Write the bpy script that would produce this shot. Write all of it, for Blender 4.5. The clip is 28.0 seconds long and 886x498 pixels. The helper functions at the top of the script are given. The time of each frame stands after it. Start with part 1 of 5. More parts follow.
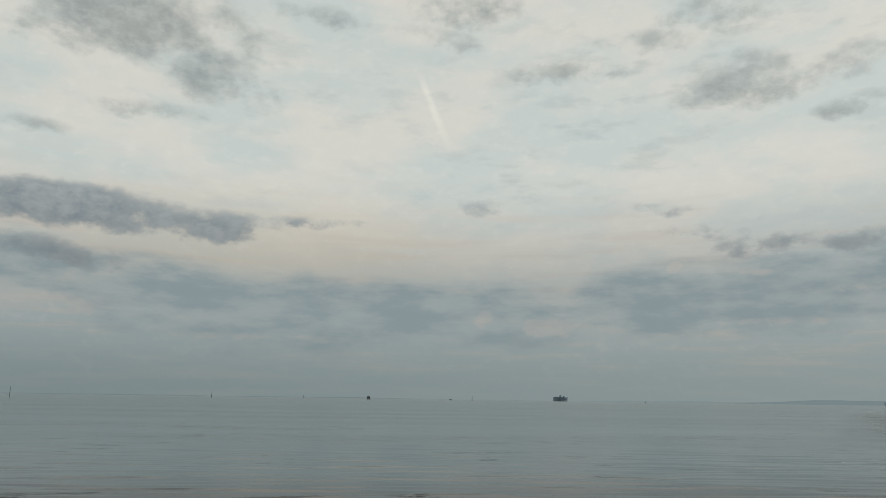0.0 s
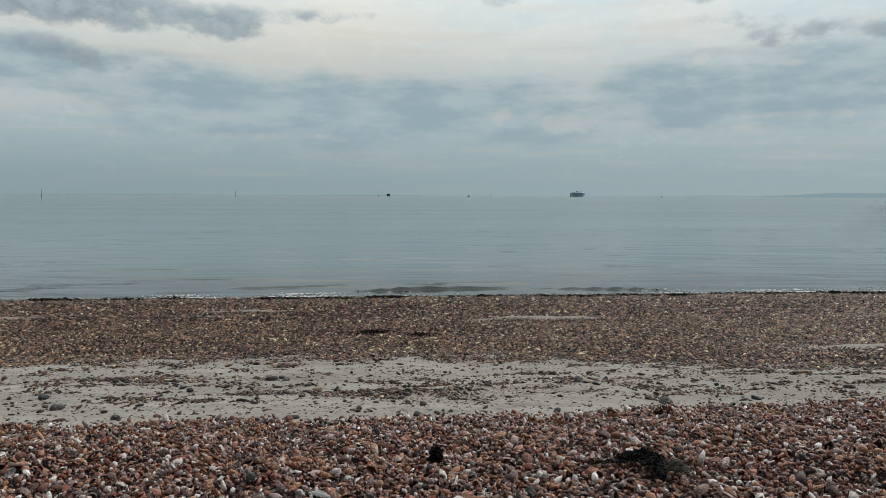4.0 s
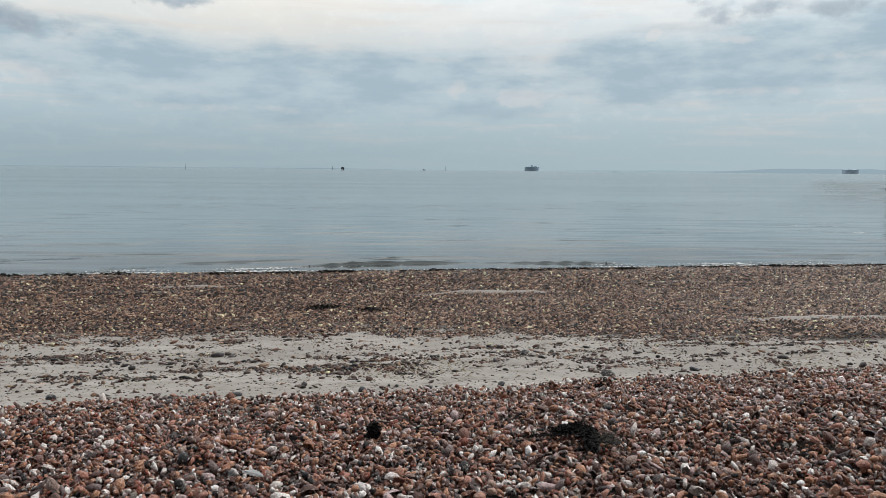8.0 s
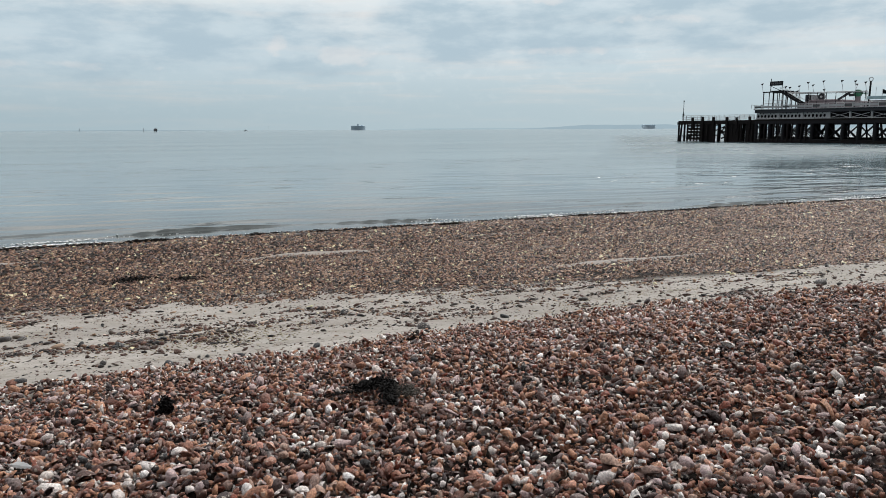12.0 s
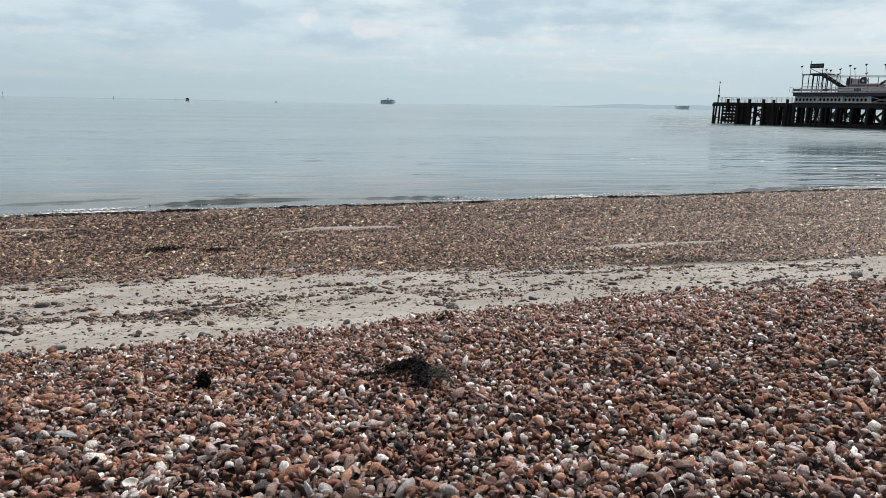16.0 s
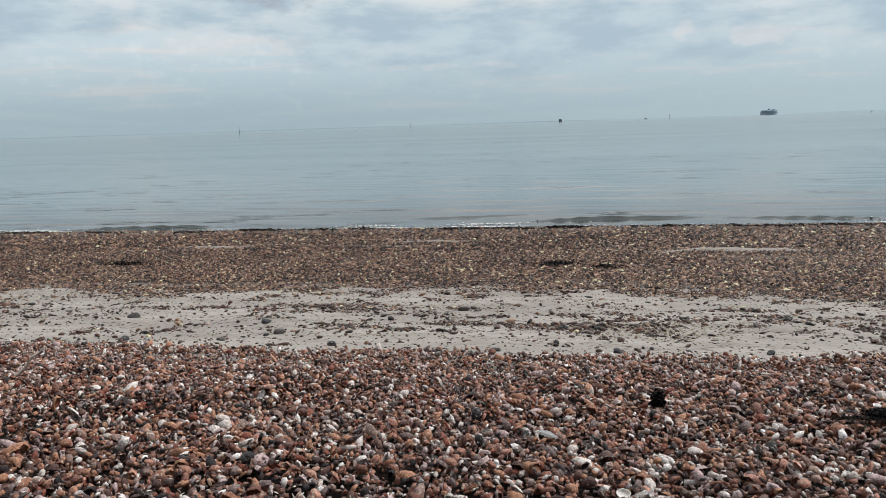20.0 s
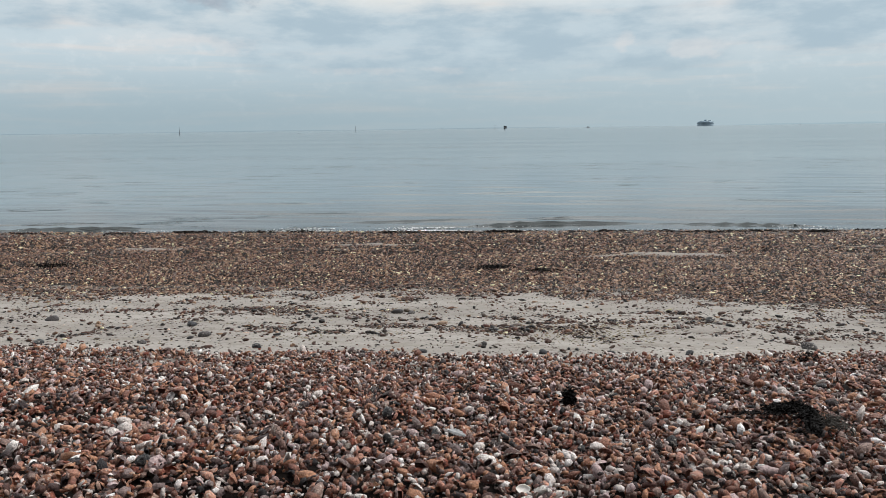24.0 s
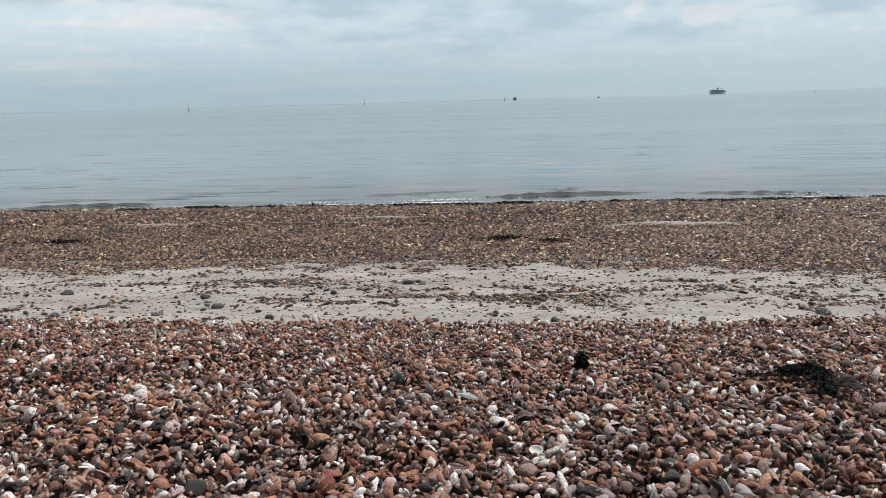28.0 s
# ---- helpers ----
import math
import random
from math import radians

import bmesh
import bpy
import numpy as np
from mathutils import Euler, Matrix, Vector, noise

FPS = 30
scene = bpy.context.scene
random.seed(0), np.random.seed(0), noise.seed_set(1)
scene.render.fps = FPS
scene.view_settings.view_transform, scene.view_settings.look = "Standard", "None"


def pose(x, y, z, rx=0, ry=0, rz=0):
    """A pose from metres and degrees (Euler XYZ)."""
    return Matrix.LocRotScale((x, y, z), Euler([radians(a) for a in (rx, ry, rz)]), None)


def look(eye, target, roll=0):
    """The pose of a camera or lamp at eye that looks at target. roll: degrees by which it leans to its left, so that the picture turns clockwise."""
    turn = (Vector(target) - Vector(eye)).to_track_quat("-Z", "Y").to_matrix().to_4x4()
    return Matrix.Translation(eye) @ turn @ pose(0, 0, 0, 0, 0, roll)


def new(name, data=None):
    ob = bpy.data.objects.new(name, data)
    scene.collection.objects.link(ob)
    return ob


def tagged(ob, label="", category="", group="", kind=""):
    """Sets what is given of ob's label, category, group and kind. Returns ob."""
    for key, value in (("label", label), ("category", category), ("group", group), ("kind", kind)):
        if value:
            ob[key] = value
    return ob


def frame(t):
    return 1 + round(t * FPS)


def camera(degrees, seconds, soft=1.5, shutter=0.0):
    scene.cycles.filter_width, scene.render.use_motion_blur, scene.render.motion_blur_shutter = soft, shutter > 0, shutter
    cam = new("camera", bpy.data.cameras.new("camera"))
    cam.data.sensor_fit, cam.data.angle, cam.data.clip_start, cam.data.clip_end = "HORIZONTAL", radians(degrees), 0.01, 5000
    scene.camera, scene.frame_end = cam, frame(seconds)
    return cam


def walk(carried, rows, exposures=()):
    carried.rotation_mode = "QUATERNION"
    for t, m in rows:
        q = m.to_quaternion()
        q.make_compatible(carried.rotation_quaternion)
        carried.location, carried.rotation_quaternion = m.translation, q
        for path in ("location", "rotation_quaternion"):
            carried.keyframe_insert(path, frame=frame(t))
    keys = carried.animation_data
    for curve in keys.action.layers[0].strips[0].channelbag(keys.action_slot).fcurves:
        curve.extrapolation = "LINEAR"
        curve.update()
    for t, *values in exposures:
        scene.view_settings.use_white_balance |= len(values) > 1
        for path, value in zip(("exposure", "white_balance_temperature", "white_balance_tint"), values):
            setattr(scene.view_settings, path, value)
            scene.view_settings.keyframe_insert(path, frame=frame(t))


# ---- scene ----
cam = camera(63.47, 28.0, soft=0.62)

# seconds, eye x, y, z, yaw to the left, pitch, lean
PATH = [
    (0, -0.026, -0.063, 2.542, 9.294, 11.823, 0.809),
    (0.5, -0.024, -0.062, 2.54, 9.381, 12.678, 0.821),
    (1, -0.022, -0.06, 2.537, 9.485, 10.166, 0.589),
    (1.5, -0.018, -0.058, 2.532, 9.79, 8.436, 0.336),
    (2, -0.013, -0.055, 2.525, 10.384, 5.608, 0.278),
    (2.5, -0.011, -0.052, 2.52, 10.708, 2.741, 0.285),
    (3, -0.023, -0.047, 2.503, 10.683, 0.203, 0.278),
    (3.5, -0.027, -0.039, 2.494, 10.495, -2.27, 0.248),
    (4, -0.025, -0.034, 2.486, 10.579, -4.262, 0.202),
    (4.5, -0.021, -0.03, 2.481, 10.727, -5.56, 0.147),
    (6.5, -0.02, -0.016, 2.484, 10.682, -8.905, 0.325),
    (7, -0.014, -0.019, 2.494, 10.69, -7.894, 0.34),
    (7.5, 0.014, -0.015, 2.502, 9.452, -6.458, 0.429),
    (8, 0.048, -0.01, 2.498, 6.972, -6.324, 0.528),
    (8.5, 0.068, -0.009, 2.497, 5.678, -6.82, 0.448),
    (9, 0.092, -0.002, 2.495, 3.452, -6.977, 0.811),
    (9.5, 0.117, 0.004, 2.491, 1.624, -7.193, 1.137),
    (10, 0.135, 0.013, 2.48, 0.053, -7.85, 1.239),
    (10.5, 0.152, 0.018, 2.472, -1.231, -8.628, 1.08),
    (11, 0.174, 0.023, 2.47, -3.614, -9.376, 1.161),
    (11.5, 0.202, 0.032, 2.484, -6.353, -9.163, 0.216),
    (12, 0.201, 0.022, 2.486, -6.605, -9.498, -0.242),
    (12.5, 0.16, 0.028, 2.478, -4.242, -9.529, -0.088),
    (13, 0.11, 0.027, 2.474, -1.608, -9.737, 0.205),
    (13.5, 0.062, 0.028, 2.495, 2.102, -9.523, 0.306),
    (15.5, 0.127, 0.028, 2.512, -1.33, -12.747, 0.555),
    (16, 0.161, 0.021, 2.522, -4.51, -11.402, 1.057),
    (16.5, 0.157, 0.031, 2.493, -3.368, -12.691, 1.202),
    (17, 0.157, 0.038, 2.475, -4.067, -15.058, 2.202),
    (17.5, 0.141, 0.038, 2.464, -4.051, -15.956, 2.389),
    (18, 0.094, 0.035, 2.466, -2.75, -14.761, 1.52),
    (18.5, 0.002, 0.041, 2.487, 5.767, -11.607, 0.807),
    (19, -0.093, 0.031, 2.516, 12.986, -9.708, 0.431),
    (19.5, -0.169, -0.005, 2.528, 20.376, -9.82, -0.9),
    (20, -0.226, -0.038, 2.537, 24.423, -9.834, -1.857),
    (20.5, -0.285, -0.05, 2.541, 29.069, -9.308, -2.278),
    (22.5, -0.168, -0.019, 2.556, 27.796, -9.233, -1.171),
    (23, -0.1, 0.018, 2.53, 21.442, -9.391, -1.554),
    (23.5, -0.109, 0.023, 2.516, 19.771, -10.397, -1.304),
    (24, -0.111, 0.021, 2.504, 19.966, -9.535, -0.776),
    (24.5, -0.108, 0.019, 2.5, 19.986, -8.067, -0.342),
    (25, -0.105, 0.019, 2.496, 20.203, -7.96, -0.764),
    (25.5, -0.107, 0.02, 2.488, 21.514, -8.933, -1.687),
    (26, -0.109, 0.017, 2.49, 22.301, -8.657, -2.267),
    (26.5, -0.109, 0.017, 2.486, 21.408, -7.576, -2.081),
    (27, -0.11, 0.019, 2.485, 21.051, -7.568, -1.965),
    (27.5, -0.11, 0.022, 2.476, 21.08, -9.051, -1.85),
    (28, -0.114, 0.028, 2.47, 20.884, -11.647, -1.625)
]


def aim(x, y, z, yaw, pitch, lean):
    a, b = radians(yaw), radians(pitch)
    way = Vector((-math.sin(a) * math.cos(b), math.cos(a) * math.cos(b), math.sin(b)))
    return look((x, y, z), Vector((x, y, z)) + way, lean)


EXPOSURES = [
    (0.0, -0.82, 6850, 8), (1.5, -0.9, 6700, 6), (2.5, -0.8, 6450, 5), (4.0, -0.4, 6350, 6), (6.5, -0.08, 6320, 9), (8.0, -0.08, 6310, 10), (10.0, -0.05, 6350, 11), (11.0, 0.04, 6400, 11), (12.0, 0.12, 6400, 11),
    (15.5, 0.22, 6430, 11), (16.5, 0.4, 6430, 11), (17.0, 0.55, 6430, 11), (18.0, 0.6, 6430, 11), (18.6, 0.25, 6350, 11), (19.0, 0.1, 6350, 11), (20.0, 0.06, 6350, 11), (24.0, 0.04, 6350, 11), (26.0, 0.03, 6350, 11), (27.0, 0.0, 6350, 11), (27.5, 0.08, 6350, 11), (28.0, 0.22, 6350, 11),
]
walk(cam, [(t, aim(*r)) for t, *r in PATH], EXPOSURES)

# ---------------------------------------------------------------- world, sun
SUN_EL, SUN_AZ = 47.0, 52.0


class Nodes:
    """Short hand for a node tree."""

    def __init__(self, tree):
        self.t = tree
        tree.nodes.clear()

    def add(self, kind, ins=None):
        n = self.t.nodes.new(kind)
        for k, v in (ins or {}).items():
            self.put(n.inputs[k], v)
        return n

    def put(self, socket, v):
        if isinstance(v, bpy.types.NodeSocket):
            self.t.links.new(v, socket)
        else:
            socket.default_value = v

    def m(self, op, a, b=0.0, c=0.0):
        n = self.t.nodes.new("ShaderNodeMath")
        n.operation = op
        for s, v in zip(n.inputs, (a, b, c)):
            self.put(s, v)
        return n.outputs[0]

    def step(self, x, lo, hi):
        n = self.t.nodes.new("ShaderNodeMapRange")
        n.interpolation_type = "SMOOTHSTEP"
        for k, v in (("Value", x), ("From Min", lo), ("From Max", hi)):
            self.put(n.inputs[k], v)
        return n.outputs[0]

    def mix(self, f, a, b, blend="MIX"):
        n = self.t.nodes.new("ShaderNodeMix")
        n.data_type, n.blend_type = "RGBA", blend
        for k, v in ((0, f), (6, a), (7, b)):
            if isinstance(v, tuple) and len(v) == 3:
                v = (*v, 1)
            self.put(n.inputs[k], v)
        return n.outputs[2]

    def noise(self, vec, scale, detail=4.0, rough=0.55, dim="3D"):
        n = self.t.nodes.new("ShaderNodeTexNoise")
        n.noise_dimensions = dim
        self.put(n.inputs["Vector"], vec)
        n.inputs["Scale"].default_value, n.inputs["Detail"].default_value, n.inputs["Roughness"].default_value = scale, detail, rough
        return n.outputs[0]

    def ramp(self, f, stops, interp="LINEAR"):
        n = self.t.nodes.new("ShaderNodeValToRGB")
        n.color_ramp.interpolation = interp
        el = n.color_ramp.elements
        while len(el) < len(stops):
            el.new(0.5)
        for e, (p, c) in zip(el, stops):
            e.position, e.color = p, (*c, 1)
        self.put(n.inputs[0], f)
        return n.outputs[0]

    def vec(self, x, y, z):
        n = self.t.nodes.new("ShaderNodeCombineXYZ")
        for s, v in zip(n.inputs, (x, y, z)):
            self.put(s, v)
        return n.outputs[0]


def srgb(r, g, b):
    return tuple((v / 255 / 12.92) if v < 10.3 else ((v / 255 + 0.055) / 1.055) ** 2.4 for v in (r, g, b))


world = bpy.data.worlds.new("sky")
scene.world = world
world.use_nodes = True
W = Nodes(world.node_tree)
coord = W.add("ShaderNodeTexCoord").outputs["Generated"]
sep = W.add("ShaderNodeSeparateXYZ", ins={0: coord})
dx, dy, dz = sep.outputs
azim = W.m("MULTIPLY", W.m("ARCTAN2", dx, dy), 57.2958)
elev = W.m("MULTIPLY", W.m("ARCSINE", dz), 57.2958)
elev_up = W.m("MAXIMUM", elev, 0.0)
# cloud sheets thin out towards the horizon
flat = W.m("ADD", W.m("MAXIMUM", dz, 0.0), 0.10)
sheet = W.vec(W.m("DIVIDE", dx, flat), W.m("DIVIDE", dy, flat), 0.0)
broad = W.noise(sheet, 0.75, 3.0, 0.5)
angular = W.vec(W.m("MULTIPLY", azim, 0.12), W.m("MULTIPLY", elev, 0.18), 3.0)
puff = W.noise(angular, 2.4, 6.0, 0.58)
small = W.noise(angular, 6.0, 6.0, 0.6)
soft = W.noise(angular, 1.3, 3.0, 0.45)
flow = W.noise(W.vec(W.m("MULTIPLY", azim, 0.08), W.m("MULTIPLY", elev, 0.24), 5.0), 2.4, 6.0, 0.58)
streak = W.noise(W.vec(W.m("MULTIPLY", azim, 0.045), W.m("MULTIPLY", elev, 0.55), 0.0), 2.0, 5.0, 0.55)
wa = W.m("MULTIPLY_ADD", W.m("SUBTRACT", soft, 0.5), 5.0, azim)
we = W.m("MULTIPLY_ADD", W.m("SUBTRACT", puff, 0.5), 1.1, elev)


def mass(rows):
    """How deep a direction lies inside a group of clouds: azimuth, elevation, half width, half height, weight, slope."""
    deep = -1.5
    for a, e, sa, se, w, tilt in rows:
        da = W.m("SUBTRACT", wa, a)
        qa = W.m("DIVIDE", da, sa)
        qe = W.m("DIVIDE", W.m("SUBTRACT", we, W.m("MULTIPLY_ADD", da, tilt, e)), se)
        inside = W.m("MULTIPLY", W.m("SUBTRACT", 1.0, W.m("MULTIPLY_ADD", qa, qa, W.m("MULTIPLY", qe, qe))), w)
        deep = W.m("MAXIMUM", deep, W.m("MAXIMUM", inside, -1.5))
    return deep


# the dark bank and the torn clouds above it
DARK = (
    (-38.5, 13.3, 10.5, 1.9, 1.3, -0.02), (-28.0, 12.8, 6.0, 1.3, 0.85, 0.0), (-20.5, 13.5, 5.0, 0.55, 0.5, 0.03),
    (-39.0, 10.1, 6.0, 1.1, 0.6, -0.06), (8.1, 14.6, 2.6, 0.55, 0.3, -0.06), (16.0, 11.6, 3.4, 0.8, 0.35, 0.02), (12.5, 12.8, 3.4, 0.7, 0.25, 0.0),
    (21.5, 11.2, 4.5, 0.9, 0.35, 0.1), (-5.4, 15.0, 2.4, 0.6, 0.2, -0.04),
)
HIGH = (
    (-37.5, 27.6, 11.0, 3.4, 1.2, -0.1), (-28.5, 24.2, 4.5, 2.1, 0.7, -0.1), (-33.3, 20.8, 4.5, 0.6, 0.4, 0.02), (-42.0, 18.5, 3.0, 0.5, 0.4, 0.0),
    (15.0, 23.5, 5.0, 2.0, 0.7, 0.08), (7.9, 27.1, 4.0, 0.9, 0.5, -0.1), (1.0, 25.6, 4.5, 0.7, 0.35, 0.0), (20.9, 23.4, 3.4, 1.3, 0.55, 0.1), (13.3, 28.7, 4.0, 1.2, 0.5, -0.08),
    (22.1, 20.7, 2.5, 0.6, 0.45, 0.1), (-6.9, 30.6, 5.5, 1.6, 0.55, -0.1), (-9.3, 28.2, 3.0, 0.7, 0.45, -0.15), (-21.4, 29.3, 3.6, 0.8, 0.45, 0.0),
)
# the broad blue-grey layer below
LAYER = (
    (-41.0, 9.0, 7.5, 1.9, 1.0, -0.09), (-31.0, 7.4, 9.0, 2.6, 1.1, -0.06), (-21.0, 6.3, 11.0, 3.1, 1.2, 0.0), (-9.0, 6.4, 11.0, 2.8, 1.2, 0.0),
    (8.0, 7.6, 7.0, 2.8, 1.1, 0.05), (17.0, 8.0, 9.0, 3.0, 1.2, 0.05), (28.0, 8.5, 9.0, 3.2, 1.2, 0.05), (2.2, 6.9, 2.6, 0.8, 0.8, 0.0), (44.0, 9.0, 14.0, 3.4, 1.2, 0.0), (-58.0, 9.0, 12.0, 3.2, 1.2, 0.0),
)
# small sunlit heads
HEADS = (
    (-5.4, 6.4, 1.5, 0.8, 0.8, 0.0), (-0.6, 5.7, 2.6, 0.8, 0.8, 0.0), (8.9, 10.1, 0.7, 0.55, 1.4, 0.0), (4.6, 5.5, 2.0, 0.5, 0.5, 0.0),
    (-38.5, 6.3, 7.0, 0.9, 0.7, 0.0), (-23.0, 4.5, 9.0, 0.35, 0.55, 0.0), (16.0, 5.9, 6.0, 0.35, 0.5, 0.0), (21.0, 8.0, 5.0, 0.4, 0.5, 0.0), (14.0, 9.6, 3.0, 0.3, 0.5, 0.0),
)
rough_edge = W.m("ADD", W.m("MULTIPLY", W.m("SUBTRACT", puff, 0.5), 3.0), W.m("MULTIPLY", W.m("SUBTRACT", small, 0.5), 1.1))
dark = W.step(W.m("ADD", mass(DARK), rough_edge), -0.1, 0.9)
high = W.step(W.m("ADD", mass(HIGH), W.m("MULTIPLY", rough_edge, 1.15)), -0.3, 1.1)
torn = W.m("ADD", W.m("MULTIPLY", W.m("SUBTRACT", flow, 0.5), 1.9), W.m("MULTIPLY", W.m("SUBTRACT", streak, 0.5), 1.4))
layer = W.m("MULTIPLY", W.step(W.m("ADD", torn, W.m("MULTIPLY_ADD", rough_edge, 0.3, mass(LAYER))), -0.7, 0.95), W.m("MULTIPLY_ADD", W.step(flow, 0.3, 0.6), 0.3, 0.7))
heads = W.step(W.m("ADD", mass(HEADS), W.m("MULTIPLY", rough_edge, 0.9)), 0.05, 0.8)
# thin torn wisps all over the upper sky
wisps = W.m("MULTIPLY", W.m("MULTIPLY", W.step(flow, 0.50, 0.68), W.step(broad, 0.32, 0.62)), W.m("MULTIPLY", W.step(elev_up, 10.0, 17.0), 0.42))
sky = W.add("ShaderNodeTexSky")
sky.sky_type, sky.sun_disc, sky.sun_elevation, sky.sun_rotation, sky.dust_density = "NISHITA", False, radians(SUN_EL), radians(SUN_AZ), 2.0
clear = sky.outputs[0]
patch = W.step(W.noise(W.vec(W.m("MULTIPLY", azim, 0.05), W.m("MULTIPLY", elev, 0.13), 8.0), 1.6, 5.0, 0.55), 0.38, 0.62)
upper = W.mix(patch, srgb(212, 223, 226), srgb(229, 230, 227))
veil = W.mix(W.step(elev_up, 2.0, 12.0), srgb(190, 207, 214), upper)
veil = W.mix(W.m("MULTIPLY", W.step(streak, 0.45, 0.75), W.m("SUBTRACT", 1.0, W.step(elev_up, 11.0, 20.0))), veil, srgb(222, 219, 215))
warm = W.m("MULTIPLY", W.m("MULTIPLY", W.step(elev_up, 7.5, 10.5), W.m("SUBTRACT", 1.0, W.step(elev_up, 12.0, 17.0))), W.step(W.m("ABSOLUTE", W.m("ADD", azim, 24.0)), 24.0, 4.0))
veil = W.mix(W.m("MULTIPLY", warm, 0.45), veil, srgb(238, 228, 212))
veil = W.mix(0.06, veil, W.mix(1.0, clear, (0.09, 0.09, 0.09), "MULTIPLY"))
veil = W.mix(W.m("MULTIPLY", W.step(small, 0.48, 0.74), 0.20), veil, srgb(242, 243, 240))
# an old vapour trail
trail = W.m("ABSOLUTE", W.m("SUBTRACT", W.m("ADD", azim, W.m("MULTIPLY", small, 0.5)), W.m("MULTIPLY_ADD", elev, -0.45, 0.25)))
trail = W.m("MULTIPLY", W.step(trail, 0.5, 0.05), W.m("MULTIPLY", W.step(elev, 19.0, 23.0), W.step(elev, 26.0, 24.0)))
veil = W.mix(W.m("MULTIPLY", trail, 0.5), veil, srgb(246, 246, 242))
cloudy = W.mix(wisps, veil, srgb(176, 190, 196))
cloudy = W.mix(layer, cloudy, W.mix(W.step(flow, 0.66, 0.34), srgb(172, 191, 201), srgb(188, 204, 211)))
cloudy = W.mix(W.m("MULTIPLY", high, 0.74), cloudy, W.mix(W.step(small, 0.35, 0.68), srgb(138, 149, 155), srgb(170, 180, 183)))
cloudy = W.mix(W.m("MULTIPLY", dark, 0.92), cloudy, W.mix(W.step(W.m("MULTIPLY_ADD", small, 0.6, W.m("MULTIPLY", puff, 0.5)), 0.42, 0.70), srgb(136, 152, 165), srgb(172, 182, 190)))
cloudy = W.mix(W.m("MULTIPLY", heads, 0.34), cloudy, srgb(230, 224, 219))
# mist low over the water
mist = W.m("SUBTRACT", 1.0, W.step(elev_up, 0.2, 6.5))
cloudy = W.mix(W.m("MULTIPLY", mist, 0.86), cloudy, W.mix(W.step(azim, -42.0, 26.0), srgb(154, 173, 180), srgb(174, 191, 196)))
# the overcast is brightest overhead
cloudy = W.mix(1.0, cloudy, W.mix(W.step(elev_up, 8.0, 18.0), (1.0, 1.0, 1.0), (1.5, 1.5, 1.48)), "MULTIPLY")
cloudy = W.mix(W.step(elev_up, 30.0, 60.0), cloudy, (1.25, 1.25, 1.22))
# and dimmer on the landward side, away from the veiled sun
cloudy = W.mix(W.m("MULTIPLY", W.step(dy, 0.3, -0.5), 0.9), cloudy, (0.16, 0.17, 0.18))
back = W.add("ShaderNodeBackground", ins={0: cloudy, 1: 1.0})
W.put(W.add("ShaderNodeOutputWorld").inputs[0], back.outputs[0])

sun = new("sun", bpy.data.lights.new("sun", "SUN"))
sun.data.energy, sun.data.angle, sun.data.color = 2.5, radians(20), (1.0, 0.96, 0.9)
sun.matrix_world = look((0, 0, 0), (-math.cos(radians(SUN_EL)) * math.sin(radians(SUN_AZ)), -math.cos(radians(SUN_EL)) * math.cos(radians(SUN_AZ)), -math.sin(radians(SUN_EL))))


# ---------------------------------------------------------------- materials
def material(name, build):
    mat = bpy.data.materials.new(name)
    mat.use_nodes = True
    n = Nodes(mat.node_tree)
    bsdf = n.add("ShaderNodeBsdfPrincipled")
    out = n.add("ShaderNodeOutputMaterial")
    n.put(out.inputs[0], bsdf.outputs[0])
    build(n, bsdf)
    return mat


def bump(n, bsdf, height, distance, strength=1.0):
    b = n.add("ShaderNodeBump", ins={"Height": height, "Distance": distance, "Strength": strength})
    n.put(bsdf.inputs["Normal"], b.outputs[0])


def simple(name, rgb, rough=0.7, metal=0.0, scale=6.0, vary=0.35, relief=0.01, gloss=0.5):
    """A worn plain surface: two scales of tone, grain and relief."""

    def build(n, b):
        p = n.add("ShaderNodeTexCoord").outputs["Object"]
        big, small = n.noise(p, scale * 0.25, 3.0), n.noise(p, scale * 3.0, 5.0, 0.7)
        dark = tuple(c * (1 - vary) for c in rgb)
        light = tuple(min(1.0, c * (1 + vary)) for c in rgb)
        n.put(b.inputs["Base Color"], n.mix(n.m("ADD", n.m("MULTIPLY", big, 0.6), n.m("MULTIPLY", small, 0.4)), dark, light))
        n.put(b.inputs["Roughness"], n.m("MULTIPLY_ADD", small, 0.2, rough - 0.1))
        b.inputs["Metallic"].default_value = metal
        b.inputs["Specular IOR Level"].default_value = gloss
        bump(n, b, small, relief)

    return material(name, build)


STONE = (
    (0.00, srgb(118, 80, 67)), (0.09, srgb(82, 57, 51)), (0.17, srgb(150, 106, 85)), (0.25, srgb(58, 46, 46)), (0.32, srgb(168, 123, 96)),
    (0.40, srgb(128, 72, 56)), (0.47, srgb(141, 118, 109)), (0.55, srgb(104, 74, 67)), (0.62, srgb(177, 132, 106)), (0.69, srgb(183, 162, 161)),
    (0.75, srgb(117, 102, 100)), (0.80, srgb(173, 125, 109)), (0.85, srgb(206, 197, 192)), (0.91, srgb(33, 30, 32)), (0.945, srgb(228, 223, 219)), (0.985, srgb(243, 241, 241)),
)
